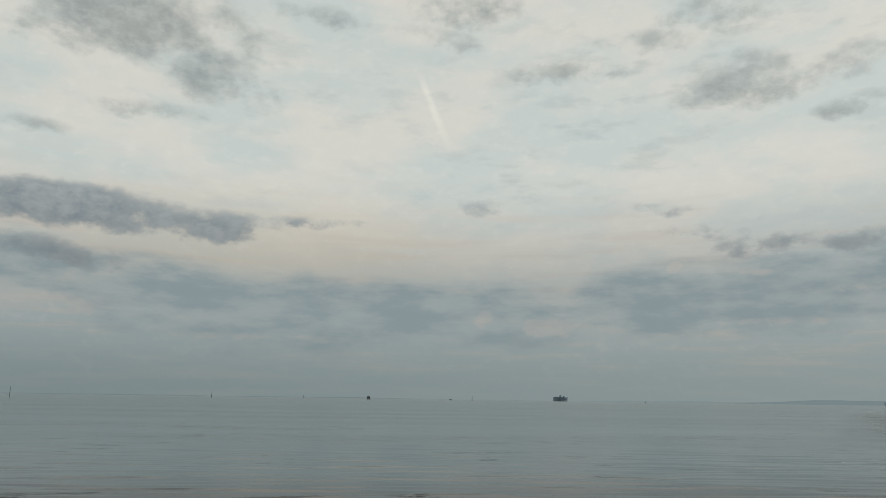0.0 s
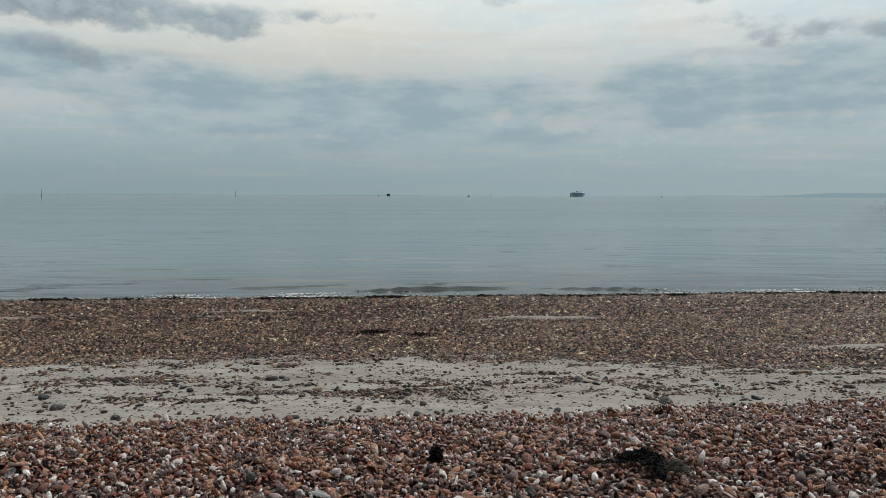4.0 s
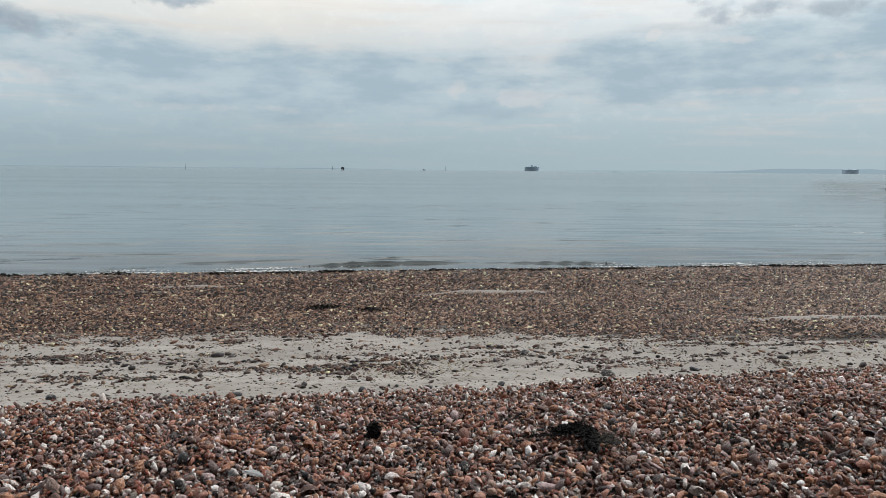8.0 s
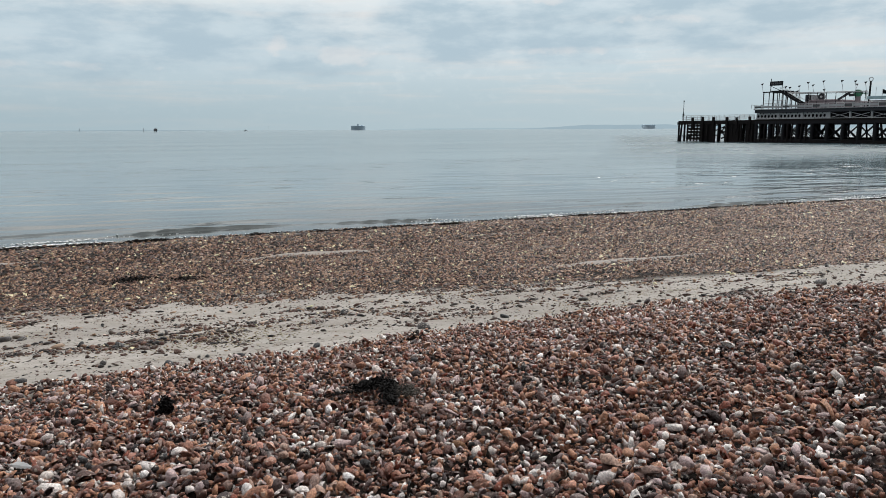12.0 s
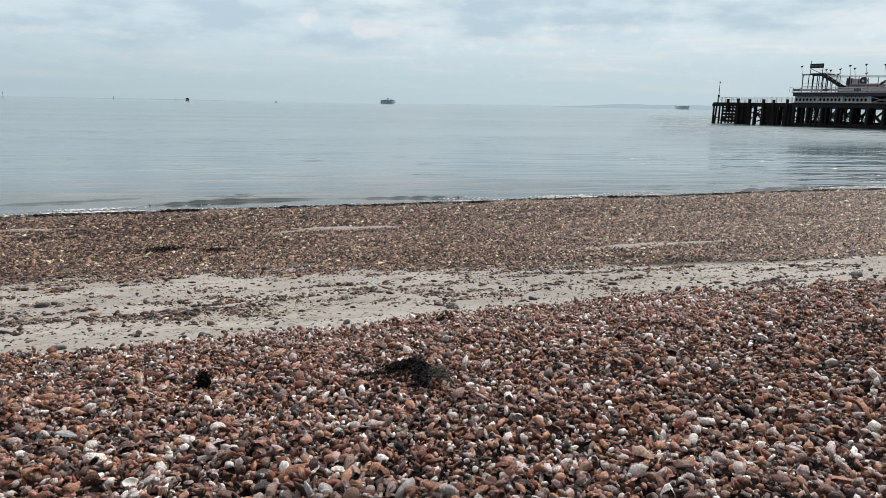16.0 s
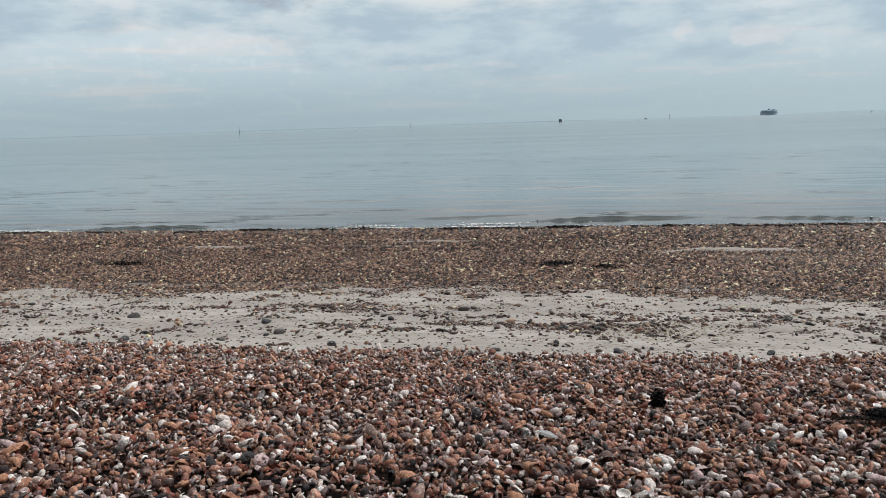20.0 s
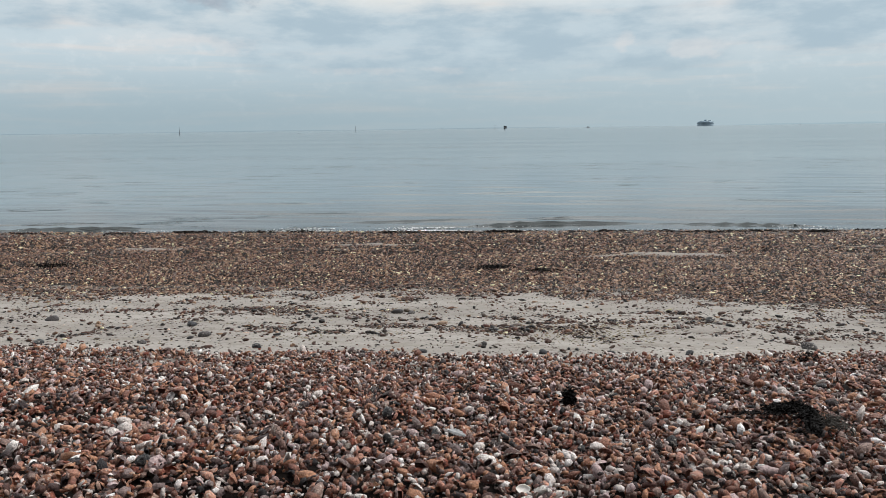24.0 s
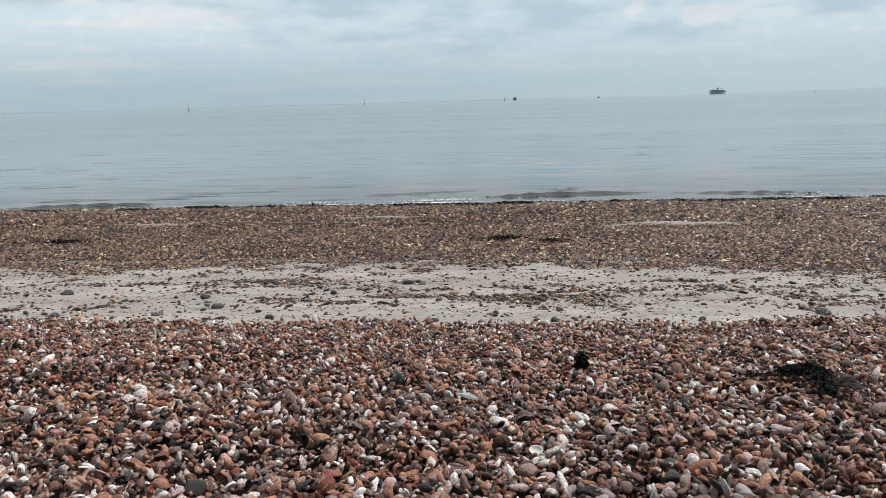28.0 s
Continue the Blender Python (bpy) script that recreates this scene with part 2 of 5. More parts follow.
# greyer and paler stones and bits of shell, sorted to the crest of the bank
STONE_PALE = (
    (0.00, srgb(129, 88, 75)), (0.11, srgb(164, 119, 101)), (0.22, srgb(77, 60, 58)), (0.31, srgb(172, 143, 128)), (0.42, srgb(190, 170, 170)),
    (0.52, srgb(138, 122, 119)), (0.60, srgb(186, 139, 119)), (0.68, srgb(213, 205, 202)), (0.79, srgb(113, 87, 79)), (0.86, srgb(229, 224, 222)), (0.935, srgb(39, 35, 37)), (0.965, srgb(243, 241, 241)),
)
STONE_FAR = (
    (0.00, srgb(100, 70, 58)), (0.12, srgb(53, 41, 37)), (0.24, srgb(123, 91, 74)), (0.36, srgb(30, 24, 25)), (0.45, srgb(139, 109, 84)),
    (0.55, srgb(93, 59, 48)), (0.63, srgb(107, 93, 88)), (0.71, srgb(152, 122, 98)), (0.81, srgb(166, 142, 122)), (0.89, srgb(23, 20, 22)), (0.97, srgb(211, 205, 168)),
)


def stone_surface(n, b, seed, tones, white=0.7):
    p = n.add("ShaderNodeTexCoord").outputs["Object"]
    own = n.add("ShaderNodeVectorMath", ins={0: p, 1: n.vec(n.m("MULTIPLY", seed, 37.0), n.m("MULTIPLY", seed, 91.0), 0.0)}).outputs[0]
    mottled = n.noise(own, 130.0, 5.0, 0.68)
    veins = n.noise(own, 210.0, 4.0, 0.65)
    crust = n.step(n.noise(own, 75.0, 5.0, 0.6), 0.55, 0.64)
    rind = n.m("MULTIPLY", crust, n.step(n.m("FRACT", n.m("MULTIPLY", seed, 61.0)), 0.45, 0.8))
    tone = n.ramp(seed, tones, "CONSTANT")
    tone = n.mix(1.0, tone, n.ramp(mottled, ((0.30, (0.42, 0.40, 0.40)), (0.5, (0.95, 0.94, 0.94)), (0.70, (1.5, 1.45, 1.42)))), "MULTIPLY")
    tone = n.mix(n.m("MULTIPLY", rind, white), tone, srgb(204, 194, 182))
    tone = n.mix(n.m("MULTIPLY", n.step(veins, 0.6, 0.72), 0.25), tone, srgb(40, 34, 32))
    n.put(b.inputs["Base Color"], tone)
    n.put(b.inputs["Roughness"], n.m("MULTIPLY_ADD", mottled, 0.4, 0.28))
    b.inputs["Specular IOR Level"].default_value = 0.3
    bump(n, b, n.m("ADD", mottled, n.m("MULTIPLY", veins, 0.4)), 0.006)


def island(n):
    return n.add("ShaderNodeNewGeometry").outputs["Random Per Island"]


pebble_mix = material("pebbles", lambda n, b: stone_surface(n, b, island(n), STONE))
pebble_pale = material("pale_pebbles", lambda n, b: stone_surface(n, b, island(n), STONE_PALE))
pebble_far = material("lower_pebbles", lambda n, b: stone_surface(n, b, island(n), STONE_FAR, 0.15))
STONE_SAND = (  # darker browns than on the bank, down to near black
    (0.00, srgb(63, 43, 33)), (0.18, srgb(39, 29, 26)), (0.36, srgb(77, 51, 40)), (0.52, srgb(28, 24, 23)), (0.66, srgb(91, 60, 48)),
    (0.75, srgb(72, 42, 33)), (0.85, srgb(81, 69, 59)), (0.94, srgb(119, 90, 70)), (0.985, srgb(202, 177, 158)),
)
pebble_sand = material("stones_on_sand", lambda n, b: stone_surface(n, b, island(n), STONE_SAND, 0.12))
sand_one = material("stone_on_sand", lambda n, b: stone_surface(n, b, n.add("ShaderNodeObjectInfo").outputs["Random"], STONE_SAND, 0.12))
pebble_one = material("pebble", lambda n, b: stone_surface(n, b, n.add("ShaderNodeObjectInfo").outputs["Random"], STONE_PALE))


def stone_of(name, *rgb):
    return material(name, lambda n, b: stone_surface(n, b, n.add("ShaderNodeObjectInfo").outputs["Random"], ((0.0, srgb(*rgb)), (1.0, srgb(*rgb)))))


STONE_KINDS = {
    "k": stone_of("black_flint", 30, 30, 34), "d": stone_of("dark_grey_flint", 66, 62, 62), "g": stone_of("grey_flint", 142, 134, 126), "w": stone_of("white_quartz", 226, 222, 216),
    "o": stone_of("ochre_pebble", 150, 110, 80), "r": stone_of("red_brown_flint", 104, 62, 46), "b": stone_of("brown_flint", 112, 76, 60),
}


def beach_surface(n, b):
    p = n.add("ShaderNodeTexCoord").outputs["Object"]
    s = n.add("ShaderNodeSeparateXYZ", ins={0: p})
    u, v, _ = s.outputs
    edge = n.m("MULTIPLY_ADD", n.m("SUBTRACT", n.noise(p, 0.9, 5.0, 0.65), 0.5), 0.9, v)
    flat = n.vec(u, v, 0.0)
    # ground under the loose stones painted dark as gap shade; beyond them the shingle is packed
    gap_shade = n.mix(n.noise(p, 340.0, 3.0, 0.7), srgb(15, 13, 12), srgb(38, 31, 28))
    flat = n.vec(u, v, 0.0)
    cells = n.add("ShaderNodeTexVoronoi", ins={"Vector": n.mix(0.012, flat, n.add("ShaderNodeTexNoise", ins={"Vector": flat, "Scale": 30.0}).outputs[1]), "Scale": 34.0})
    pick = n.add("ShaderNodeSeparateColor", ins={0: cells.outputs["Color"]}).outputs[0]
    kinds = n.mix(n.step(v, 4.5, 6.0), n.ramp(pick, STONE, "CONSTANT"), n.ramp(pick, STONE_FAR, "CONSTANT"))
    # between packed stones the shade of the gaps is painted in too
    packed = n.mix(n.step(cells.outputs["Distance"], 0.28, 0.62), kinds, srgb(22, 19, 18))
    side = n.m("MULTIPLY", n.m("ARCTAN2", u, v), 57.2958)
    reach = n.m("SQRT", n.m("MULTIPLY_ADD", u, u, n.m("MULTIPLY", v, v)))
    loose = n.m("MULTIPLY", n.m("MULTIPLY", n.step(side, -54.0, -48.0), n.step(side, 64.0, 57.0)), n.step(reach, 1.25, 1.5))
    shingle = n.mix(loose, packed, gap_shade)
    grain = n.noise(p, 260.0, 3.0, 0.7)
    damp = n.noise(n.vec(n.m("MULTIPLY", u, 0.35), v, 0.0), 1.1, 5.0, 0.6)
    sand = n.mix(n.step(damp, 0.3, 0.7), srgb(145, 140, 135), srgb(168, 163, 157))
    sand = n.mix(n.m("MULTIPLY", n.step(n.noise(n.vec(n.m("MULTIPLY", u, 0.4), v, 4.0), 5.0, 5.0, 0.65), 0.42, 0.68), 0.55), sand, srgb(128, 121, 111))
    sand = n.mix(n.m("MULTIPLY", n.m("SUBTRACT", grain, 0.3), 0.6), sand, srgb(122, 115, 109))
    scraps = n.step(n.noise(n.vec(n.m("MULTIPLY", u, 0.55), v, 2.0), 22.0, 4.0, 0.6), 0.53, 0.60)
    tufts = n.step(n.noise(n.vec(n.m("MULTIPLY", u, 0.5), v, 9.0), 1.7, 4.0, 0.6), 0.52, 0.64)
    sand = n.mix(n.m("MULTIPLY", n.m("MULTIPLY", scraps, tufts), 0.6), sand, srgb(78, 62, 55))
    # sand lies bare between the bank and the lower shingle, and in thin streaks below
    slant = n.m("MULTIPLY_ADD", n.step(u, 0.0, 9.0), 2.9, edge)
    bare = n.m("MULTIPLY", n.step(v, 4.1, 4.4), n.m("SUBTRACT", 1.0, n.step(slant, 9.5, 10.1)))
    streaks = n.m("MULTIPLY", n.step(n.noise(n.vec(n.m("MULTIPLY", u, 0.16), v, 5.0), 1.5, 4.0, 0.6), 0.58, 0.70), n.step(v, 9.5, 10.0))
    bare = n.m("MAXIMUM", bare, n.m("MULTIPLY", streaks, 0.6))
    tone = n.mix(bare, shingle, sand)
    wet = n.step(n.m("MULTIPLY_ADD", n.m("SUBTRACT", damp, 0.5), 1.0, v), 16.3, 17.1)
    tone = n.mix(wet, tone, n.mix(1.0, tone, (0.5, 0.5, 0.5), "MULTIPLY"))
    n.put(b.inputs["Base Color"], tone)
    n.put(b.inputs["Roughness"], n.m("MULTIPLY_ADD", wet, -0.5, 0.9))
    n.put(b.inputs["Specular IOR Level"], n.m("MULTIPLY_ADD", wet, 0.35, 0.08))
    lumps = n.noise(n.vec(n.m("MULTIPLY", u, 0.7), v, 1.0), 24.0, 4.0, 0.6)
    bump(n, b, n.m("ADD", n.m("MULTIPLY", lumps, 0.5), n.m("MULTIPLY", damp, 0.25)), 0.022)


beach_mat = material("shingle_and_sand", beach_surface)


def water_surface(n, b):
    p = n.add("ShaderNodeTexCoord").outputs["Object"]
    s = n.add("ShaderNodeSeparateXYZ", ins={0: p})
    u, v, _ = s.outputs
    rip = n.noise(n.vec(n.m("MULTIPLY", u, 0.4), v, 0.0), 2.6, 3.0, 0.5)
    # lone wavelets, more of them in ruffled patches
    ruffled = n.noise(n.vec(n.m("MULTIPLY", u, 0.3), v, 6.0), 0.10, 3.0, 0.5)
    wavelet = n.step(n.m("MULTIPLY_ADD", ruffled, 0.55, n.noise(n.vec(n.m("MULTIPLY", u, 0.36), v, 5.0), 1.3, 3.0, 0.5)), 0.90, 1.08)
    swell = n.noise(n.vec(n.m("MULTIPLY", u, 0.5), v, 7.0), 0.45, 3.0, 0.5)
    long = n.noise(n.vec(n.m("MULTIPLY", u, 0.6), v, 4.0), 0.09, 3.0, 0.55)
    calm = n.step(n.noise(n.vec(n.m("MULTIPLY", u, 0.25), v, 3.0), 0.045, 3.0, 0.5), 0.35, 0.65)
    stirred = n.m("MULTIPLY", n.step(n.m("MULTIPLY_ADD", v, -0.72, u), -3.0, 8.0), n.m("MULTIPLY", n.step(v, 260.0, 150.0), n.step(v, 34.0, 62.0)))
    gust = n.step(n.noise(n.vec(n.m("MULTIPLY", u, 0.35), v, 11.0), 0.11, 5.0, 0.68), 0.40, 0.58)
    stirred = n.m("MULTIPLY", stirred, n.m("MULTIPLY_ADD", gust, 0.6, 0.5))
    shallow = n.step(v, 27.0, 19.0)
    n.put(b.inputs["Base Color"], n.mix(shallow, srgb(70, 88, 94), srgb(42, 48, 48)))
    b.inputs["IOR"].default_value = 1.33
    n.put(b.inputs["Roughness"], n.m("MULTIPLY_ADD", stirred, 0.24, n.m("MULTIPLY_ADD", calm, -0.03, 0.13)))
    h = n.m("ADD", n.m("MULTIPLY_ADD", wavelet, 1.9, n.m("MULTIPLY", rip, n.m("MULTIPLY_ADD", stirred, 2.2, n.m("MULTIPLY_ADD", calm, -0.10, 0.16)))), n.m("MULTIPLY", swell, n.m("MULTIPLY_ADD", stirred, 6.0, 0.5)))
    h = n.m("ADD", h, n.m("MULTIPLY", long, n.m("MULTIPLY_ADD", stirred, 10.0, 1.6)))
    bump(n, b, h, 0.045)


water_mat = material("sea_water", water_surface)
foam_mat = simple("foam", (0.82, 0.84, 0.84), 0.6, 0.0, 20.0, 0.12, 0.01)
timber_mat = simple("dark_tarred_timber", (0.016, 0.014, 0.014), 0.9, 0.0, 3.0, 0.5, 0.02, 0.12)
iron_mat = simple("dark_painted_iron", (0.018, 0.018, 0.021), 0.8, 0.0, 3.0, 0.4, 0.01, 0.15)
rail_mat = simple("grey_painted_rail", (0.44, 0.44, 0.45), 0.6, 0.0, 5.0, 0.25, 0.01, 0.3)
panel_mat = simple("weathered_white_panel", (0.38, 0.385, 0.40), 0.7, 0.0, 1.5, 0.35, 0.01, 0.3)
fascia_mat = simple("dark_fascia", (0.05, 0.052, 0.06), 0.8, 0.0, 2.0, 0.35, 0.01, 0.15)
hole_mat = simple("dark_opening", (0.006, 0.006, 0.007), 0.7, 0.0, 2.0, 0.3, 0.01, 0.1)
sign_mat = simple("sign_board", (0.02, 0.023, 0.028), 0.6, 0.0, 2.0, 0.25, 0.01, 0.2)
bar_mat = simple("sign_lettering", (0.07, 0.075, 0.08), 0.6, 0.0, 8.0, 0.2)
flag_mat = simple("dark_cloth", (0.012, 0.013, 0.016), 0.9, 0.0, 5.0, 0.4, 0.01, 0.1)
green_mat = simple("green_painted_metal", (0.03, 0.16, 0.09), 0.5, 0.0, 3.0, 0.3)
blue_mat = simple("pale_blue_awning", (0.30, 0.42, 0.46), 0.7, 0.0, 3.0, 0.25)
brown_mat = simple("mauve_grey_ride_panel", (0.25, 0.21, 0.225), 0.7, 0.0, 2.0, 0.35, 0.01, 0.2)
# the haze of distance is mixed into the forts' stone and port colours
fort_mat = simple("haze_tinted_granite", (0.45, 0.57, 0.66), 0.9, 0.0, 0.15, 0.2)
fort_far_mat = simple("pale_haze_tinted_granite", (0.60, 0.72, 0.82), 0.9, 0.0, 0.15, 0.1)
port_mat = simple("shaded_gun_port", (0.34, 0.43, 0.50), 0.9, 0.0, 0.15, 0.2)
# lightened so that the colour carries the haze over the far sea marks
post_mat = simple("haze_paled_post", (0.19, 0.21, 0.23), 0.8, 0.0, 0.5, 0.3)
weed_mat = simple("dried_black_seaweed", (0.006, 0.005, 0.005), 0.8, 0.0, 60.0, 0.6, 0.003, 0.15)
tuft_mat = simple("grey_dried_weed", (0.07, 0.065, 0.058), 0.9, 0.0, 60.0, 0.6, 0.003, 0.15)
wrack_mat = simple("brown_wrack", (0.016, 0.012, 0.010), 0.8, 0.0, 40.0, 0.6, 0.003, 0.2)
feather_mat = simple("white_feather", (0.86, 0.87, 0.88), 0.8, 0.0, 80.0, 0.15, 0.001)
quill_mat = simple("grey_quill", (0.42, 0.42, 0.42), 0.5, 0.0, 80.0, 0.15, 0.001)
white_boat = simple("white_hull", (0.75, 0.76, 0.77), 0.4, 0.0, 1.0, 0.1)
straw_mat = simple("dry_straw_weed", (0.30, 0.25, 0.16), 0.9, 0.0, 40.0, 0.5, 0.003, 0.15)
stick_mat = simple("bleached_driftwood", (0.56, 0.50, 0.43), 0.85, 0.0, 40.0, 0.35, 0.004)
shell_mat = simple("white_shell", (0.74, 0.71, 0.67), 0.45, 0.0, 60.0, 0.2, 0.002)
sand_mat = simple("damp_sand", srgb(147, 141, 135), 0.95, 0.0, 30.0, 0.18, 0.004, 0.2)


# ---------------------------------------------------------------- helpers for meshes
def part(name, bm, mat, parent=None, label="", smooth=False):
    """Links a bmesh as one mesh object under a thing or a part."""
    me = bpy.data.meshes.new(name)
    bm.to_mesh(me)
    bm.free()
    if smooth:
        me.polygons.foreach_set("use_smooth", [True] * len(me.polygons))
    me.materials.append(mat)
    ob = new(name, me)
    ob.parent = parent
    if label:
        tagged(ob, label)
    return ob


def thing(name, m, label, category, group="", kind=""):
    ob = new(name)
    ob.matrix_world = m
    return tagged(ob, label, category, group, kind)


def box(bm, x0, x1, y0, y1, z0, z1):
    return bmesh.ops.create_cube(bm, size=1.0, matrix=Matrix.Translation(((x0 + x1) / 2, (y0 + y1) / 2, (z0 + z1) / 2)) @ Matrix.Diagonal((x1 - x0, y1 - y0, z1 - z0, 1)))


def boxed(*dims, bevel=0.0):
    bm = bmesh.new()
    box(bm, *dims)
    if bevel:
        bmesh.ops.bevel(bm, geom=bm.edges[:], offset=bevel, segments=1, affect="EDGES")
    return bm


def rod(bm, a, b, r0, r1=None, n=8):
    """A round bar from a to b."""
    a, b = Vector(a), Vector(b)
    d = b - a
    m = Matrix.Translation((a + b) / 2) @ d.to_track_quat("Z", "Y").to_matrix().to_4x4()
    return bmesh.ops.create_cone(bm, cap_ends=True, segments=n, radius1=r0, radius2=r0 if r1 is None else r1, depth=d.length, matrix=m)


def rodded(a, b, r0, r1=None, n=8):
    bm = bmesh.new()
    rod(bm, a, b, r0, r1, n)
    return bm


def beam(bm, a, b, w, h):
    """A squared timber from a to b."""
    a, b = Vector(a), Vector(b)
    d = b - a
    m = Matrix.Translation((a + b) / 2) @ d.to_track_quat("Z", "Y").to_matrix().to_4x4() @ Matrix.Diagonal((w, h, d.length, 1))
    return bmesh.ops.create_cube(bm, size=1.0, matrix=m)


def beamed(a, b, w, h):
    bm = bmesh.new()
    beam(bm, a, b, w, h)
    return bm


def raw_mesh(name, verts, faces, mat, smooth=True):
    """A mesh from arrays; faces all have the same number of corners."""
    me = bpy.data.meshes.new(name)
    k = faces.shape[1]
    me.vertices.add(len(verts))
    me.vertices.foreach_set("co", verts.astype(np.float32).ravel())
    me.loops.add(faces.size)
    me.loops.foreach_set("vertex_index", faces.astype(np.int32).ravel())
    me.polygons.add(len(faces))
    me.polygons.foreach_set("loop_start", np.arange(0, faces.size, k, dtype=np.int32))
    me.polygons.foreach_set("use_smooth", np.full(len(faces), smooth))
    me.update(calc_edges=True)
    me.materials.append(mat)
    return me


# ---------------------------------------------------------------- the beach: u along the shore, v towards the sea
TURN = radians(16.0)
SHORE = Matrix.Rotation(TURN, 4, "Z")
ALONG, OUT = Vector((math.cos(TURN), math.sin(TURN))), Vector((-math.sin(TURN), math.cos(TURN)))
PROFILE_V = np.array([-4900, -60, -12, -4, -1, 0, 1, 2.2, 3.0, 3.6, 4.2, 4.8, 5.5, 6.9, 8.05, 9, 11.9, 16, 17.6, 22, 30, 60, 200, 4900.0])
PROFILE_Z = np.array([4.5, 3.2, 2.4, 1.85, 1.62, 1.58, 1.54, 1.45, 1.34, 1.23, 1.09, 0.95, 0.80, 0.61, 0.45, 0.37, 0.19, 0.05, 0.0, -0.25, -0.8, -1.8, -4.0, -6.0])


def waves(u, v, seed, lengths, amount):
    """Soft irregular relief, by sines."""
    rng = np.random.default_rng(seed)
    z = 0.0
    for ln in lengths:
        a, ph = rng.uniform(0, np.pi), rng.uniform(0, 6.28)
        z = z + np.sin((u * np.cos(a) + v * np.sin(a)) * 6.2832 / ln + ph) * ln
    return z * amount / sum(lengths)


def fbm(u, v, seed, octaves=4):
    """Uneven patches: value noise of several sizes, from 0 to 1."""
    g = np.random.default_rng(seed).random((256, 256))
    total, weight = 0.0, 0.0
    for k in range(octaves):
        x, y = u * 2 ** k + 17.3 * k, v * 2 ** k + 5.9 * k
        i, j = np.floor(x).astype(int), np.floor(y).astype(int)
        fx, fy = x - i, y - j
        fx, fy = fx * fx * (3 - 2 * fx), fy * fy * (3 - 2 * fy)
        a, b, c, d = g[i % 256, j % 256], g[(i + 1) % 256, j % 256], g[i % 256, (j + 1) % 256], g[(i + 1) % 256, (j + 1) % 256]
        total = total + ((a * (1 - fx) + b * fx) * (1 - fy) + (c * (1 - fx) + d * fx) * fy) * 0.6 ** k
        weight += 0.6 ** k
    return total / weight


def foot(u):
    """Where the bank of shingle ends on the sand."""
    line = np.interp(u, [-6, -4, -3, -1, 0.2, 1.2, 2.6, 3.3, 4.0, 4.8, 6.5], [5.2, 5.04, 4.88, 4.82, 4.7, 4.8, 5.05, 5.1, 4.95, 4.6, 4.3])
    return line - 0.20 + 0.05 * np.sin(u * 3.1) + 0.035 * np.sin(u * 7.3 + 1)


def ground_z(u, v):
    """The height of the beach without its stones."""
    u, v = np.asarray(u, float), np.asarray(v, float)
    z = np.interp(v, PROFILE_V, PROFILE_Z)
    near = np.exp(-((v - 2.0) / 3.5) ** 2)
    z = z - 0.046 * np.clip((foot(u) - 0.1 - v) / 0.3, 0, 1)
    z = z + waves(u, v, 3, (0.9, 1.3, 0.55, 0.7), 0.035) * near
    z = z + waves(u, v, 4, (2.3, 1.7, 3.1, 1.1), 0.03) * np.clip((v - 3) / 3, 0, 1) * np.clip((17.4 - v) / 3, 0, 1)
    return z


def to_world(u, v):
    return ALONG.x * u + OUT.x * v, ALONG.y * u + OUT.y * v


def to_shore(x, y):
    return ALONG.x * x + ALONG.y * y, OUT.x * x + OUT.y * y


def sheet_mesh(name, us, vs, height, mat):
    uu, vv = np.meshgrid(us, vs)
    zz = height(uu, vv)
    verts = np.stack([uu, vv, zz], -1).reshape(-1, 3)
    nu, nv = len(us), len(vs)
    i = (np.arange(nv - 1)[:, None] * nu + np.arange(nu - 1)[None, :]).ravel()
    return raw_mesh(name, verts, np.stack([i, i + 1, i + nu + 1, i + nu], -1), mat)


def graded(lo, hi, step, far):
    """Even steps from lo to hi, then ever wider ones out to far on both sides."""
    tail, d = [], step
    while hi + sum(tail) + d < far:
        d *= 1.35
        tail.append(d)
    up = hi + np.cumsum(tail)
    return np.concatenate([(lo - np.cumsum(tail))[::-1], np.arange(lo, hi + 1e-6, step), up])


ground = new("ground", sheet_mesh("ground", graded(-26, 34, 0.16, 4700), np.concatenate([[-4800, -2000, -800, -300, -120, -60, -30, -16, -9, -5, -3, -1], np.arange(0, 20, 0.11), np.array([21, 23, 26, 30, 40, 60, 120, 300, 1000, 2500, 4900.0])]), ground_z, beach_mat))
ground.matrix_world = SHORE
tagged(ground, "sloping shingle beach with a band of pale damp sand", "beach", kind="structure")


def sea_z(u, v):
    """Small waves that rise to low rollers at the edge."""
    amp = np.clip((v - 17.0) / 3.0, 0.0, 1.0) * np.exp(-np.clip(v - 30, 0, 500) / 60)
    z = amp * (waves(u * 0.35, v, 8, (1.1, 1.7, 2.6, 0.8, 3.9), 0.035))
    bend = 0.35 * np.sin(u * 0.21 + 1.0) + 0.2 * np.sin(u * 0.53)
    for place, high, wide, seed in ((18.25, 0.075, 0.08, 0.3), (19.6, 0.035, 0.11, 2.1), (21.6, 0.028, 0.16, 4.0), (24.5, 0.035, 0.3, 5.0), (28.0, 0.03, 0.35, 1.0)):
        lump = np.clip(0.28 + 0.75 * np.sin(u * 0.41 + seed) + 0.6 * np.sin(u * 1.07 + seed * 2), 0, 1.2)
        q = (v - place - bend) / wide
        z = z + high * lump * np.exp(-np.where(q < 0, q * 1.9, q) ** 2)
    return z


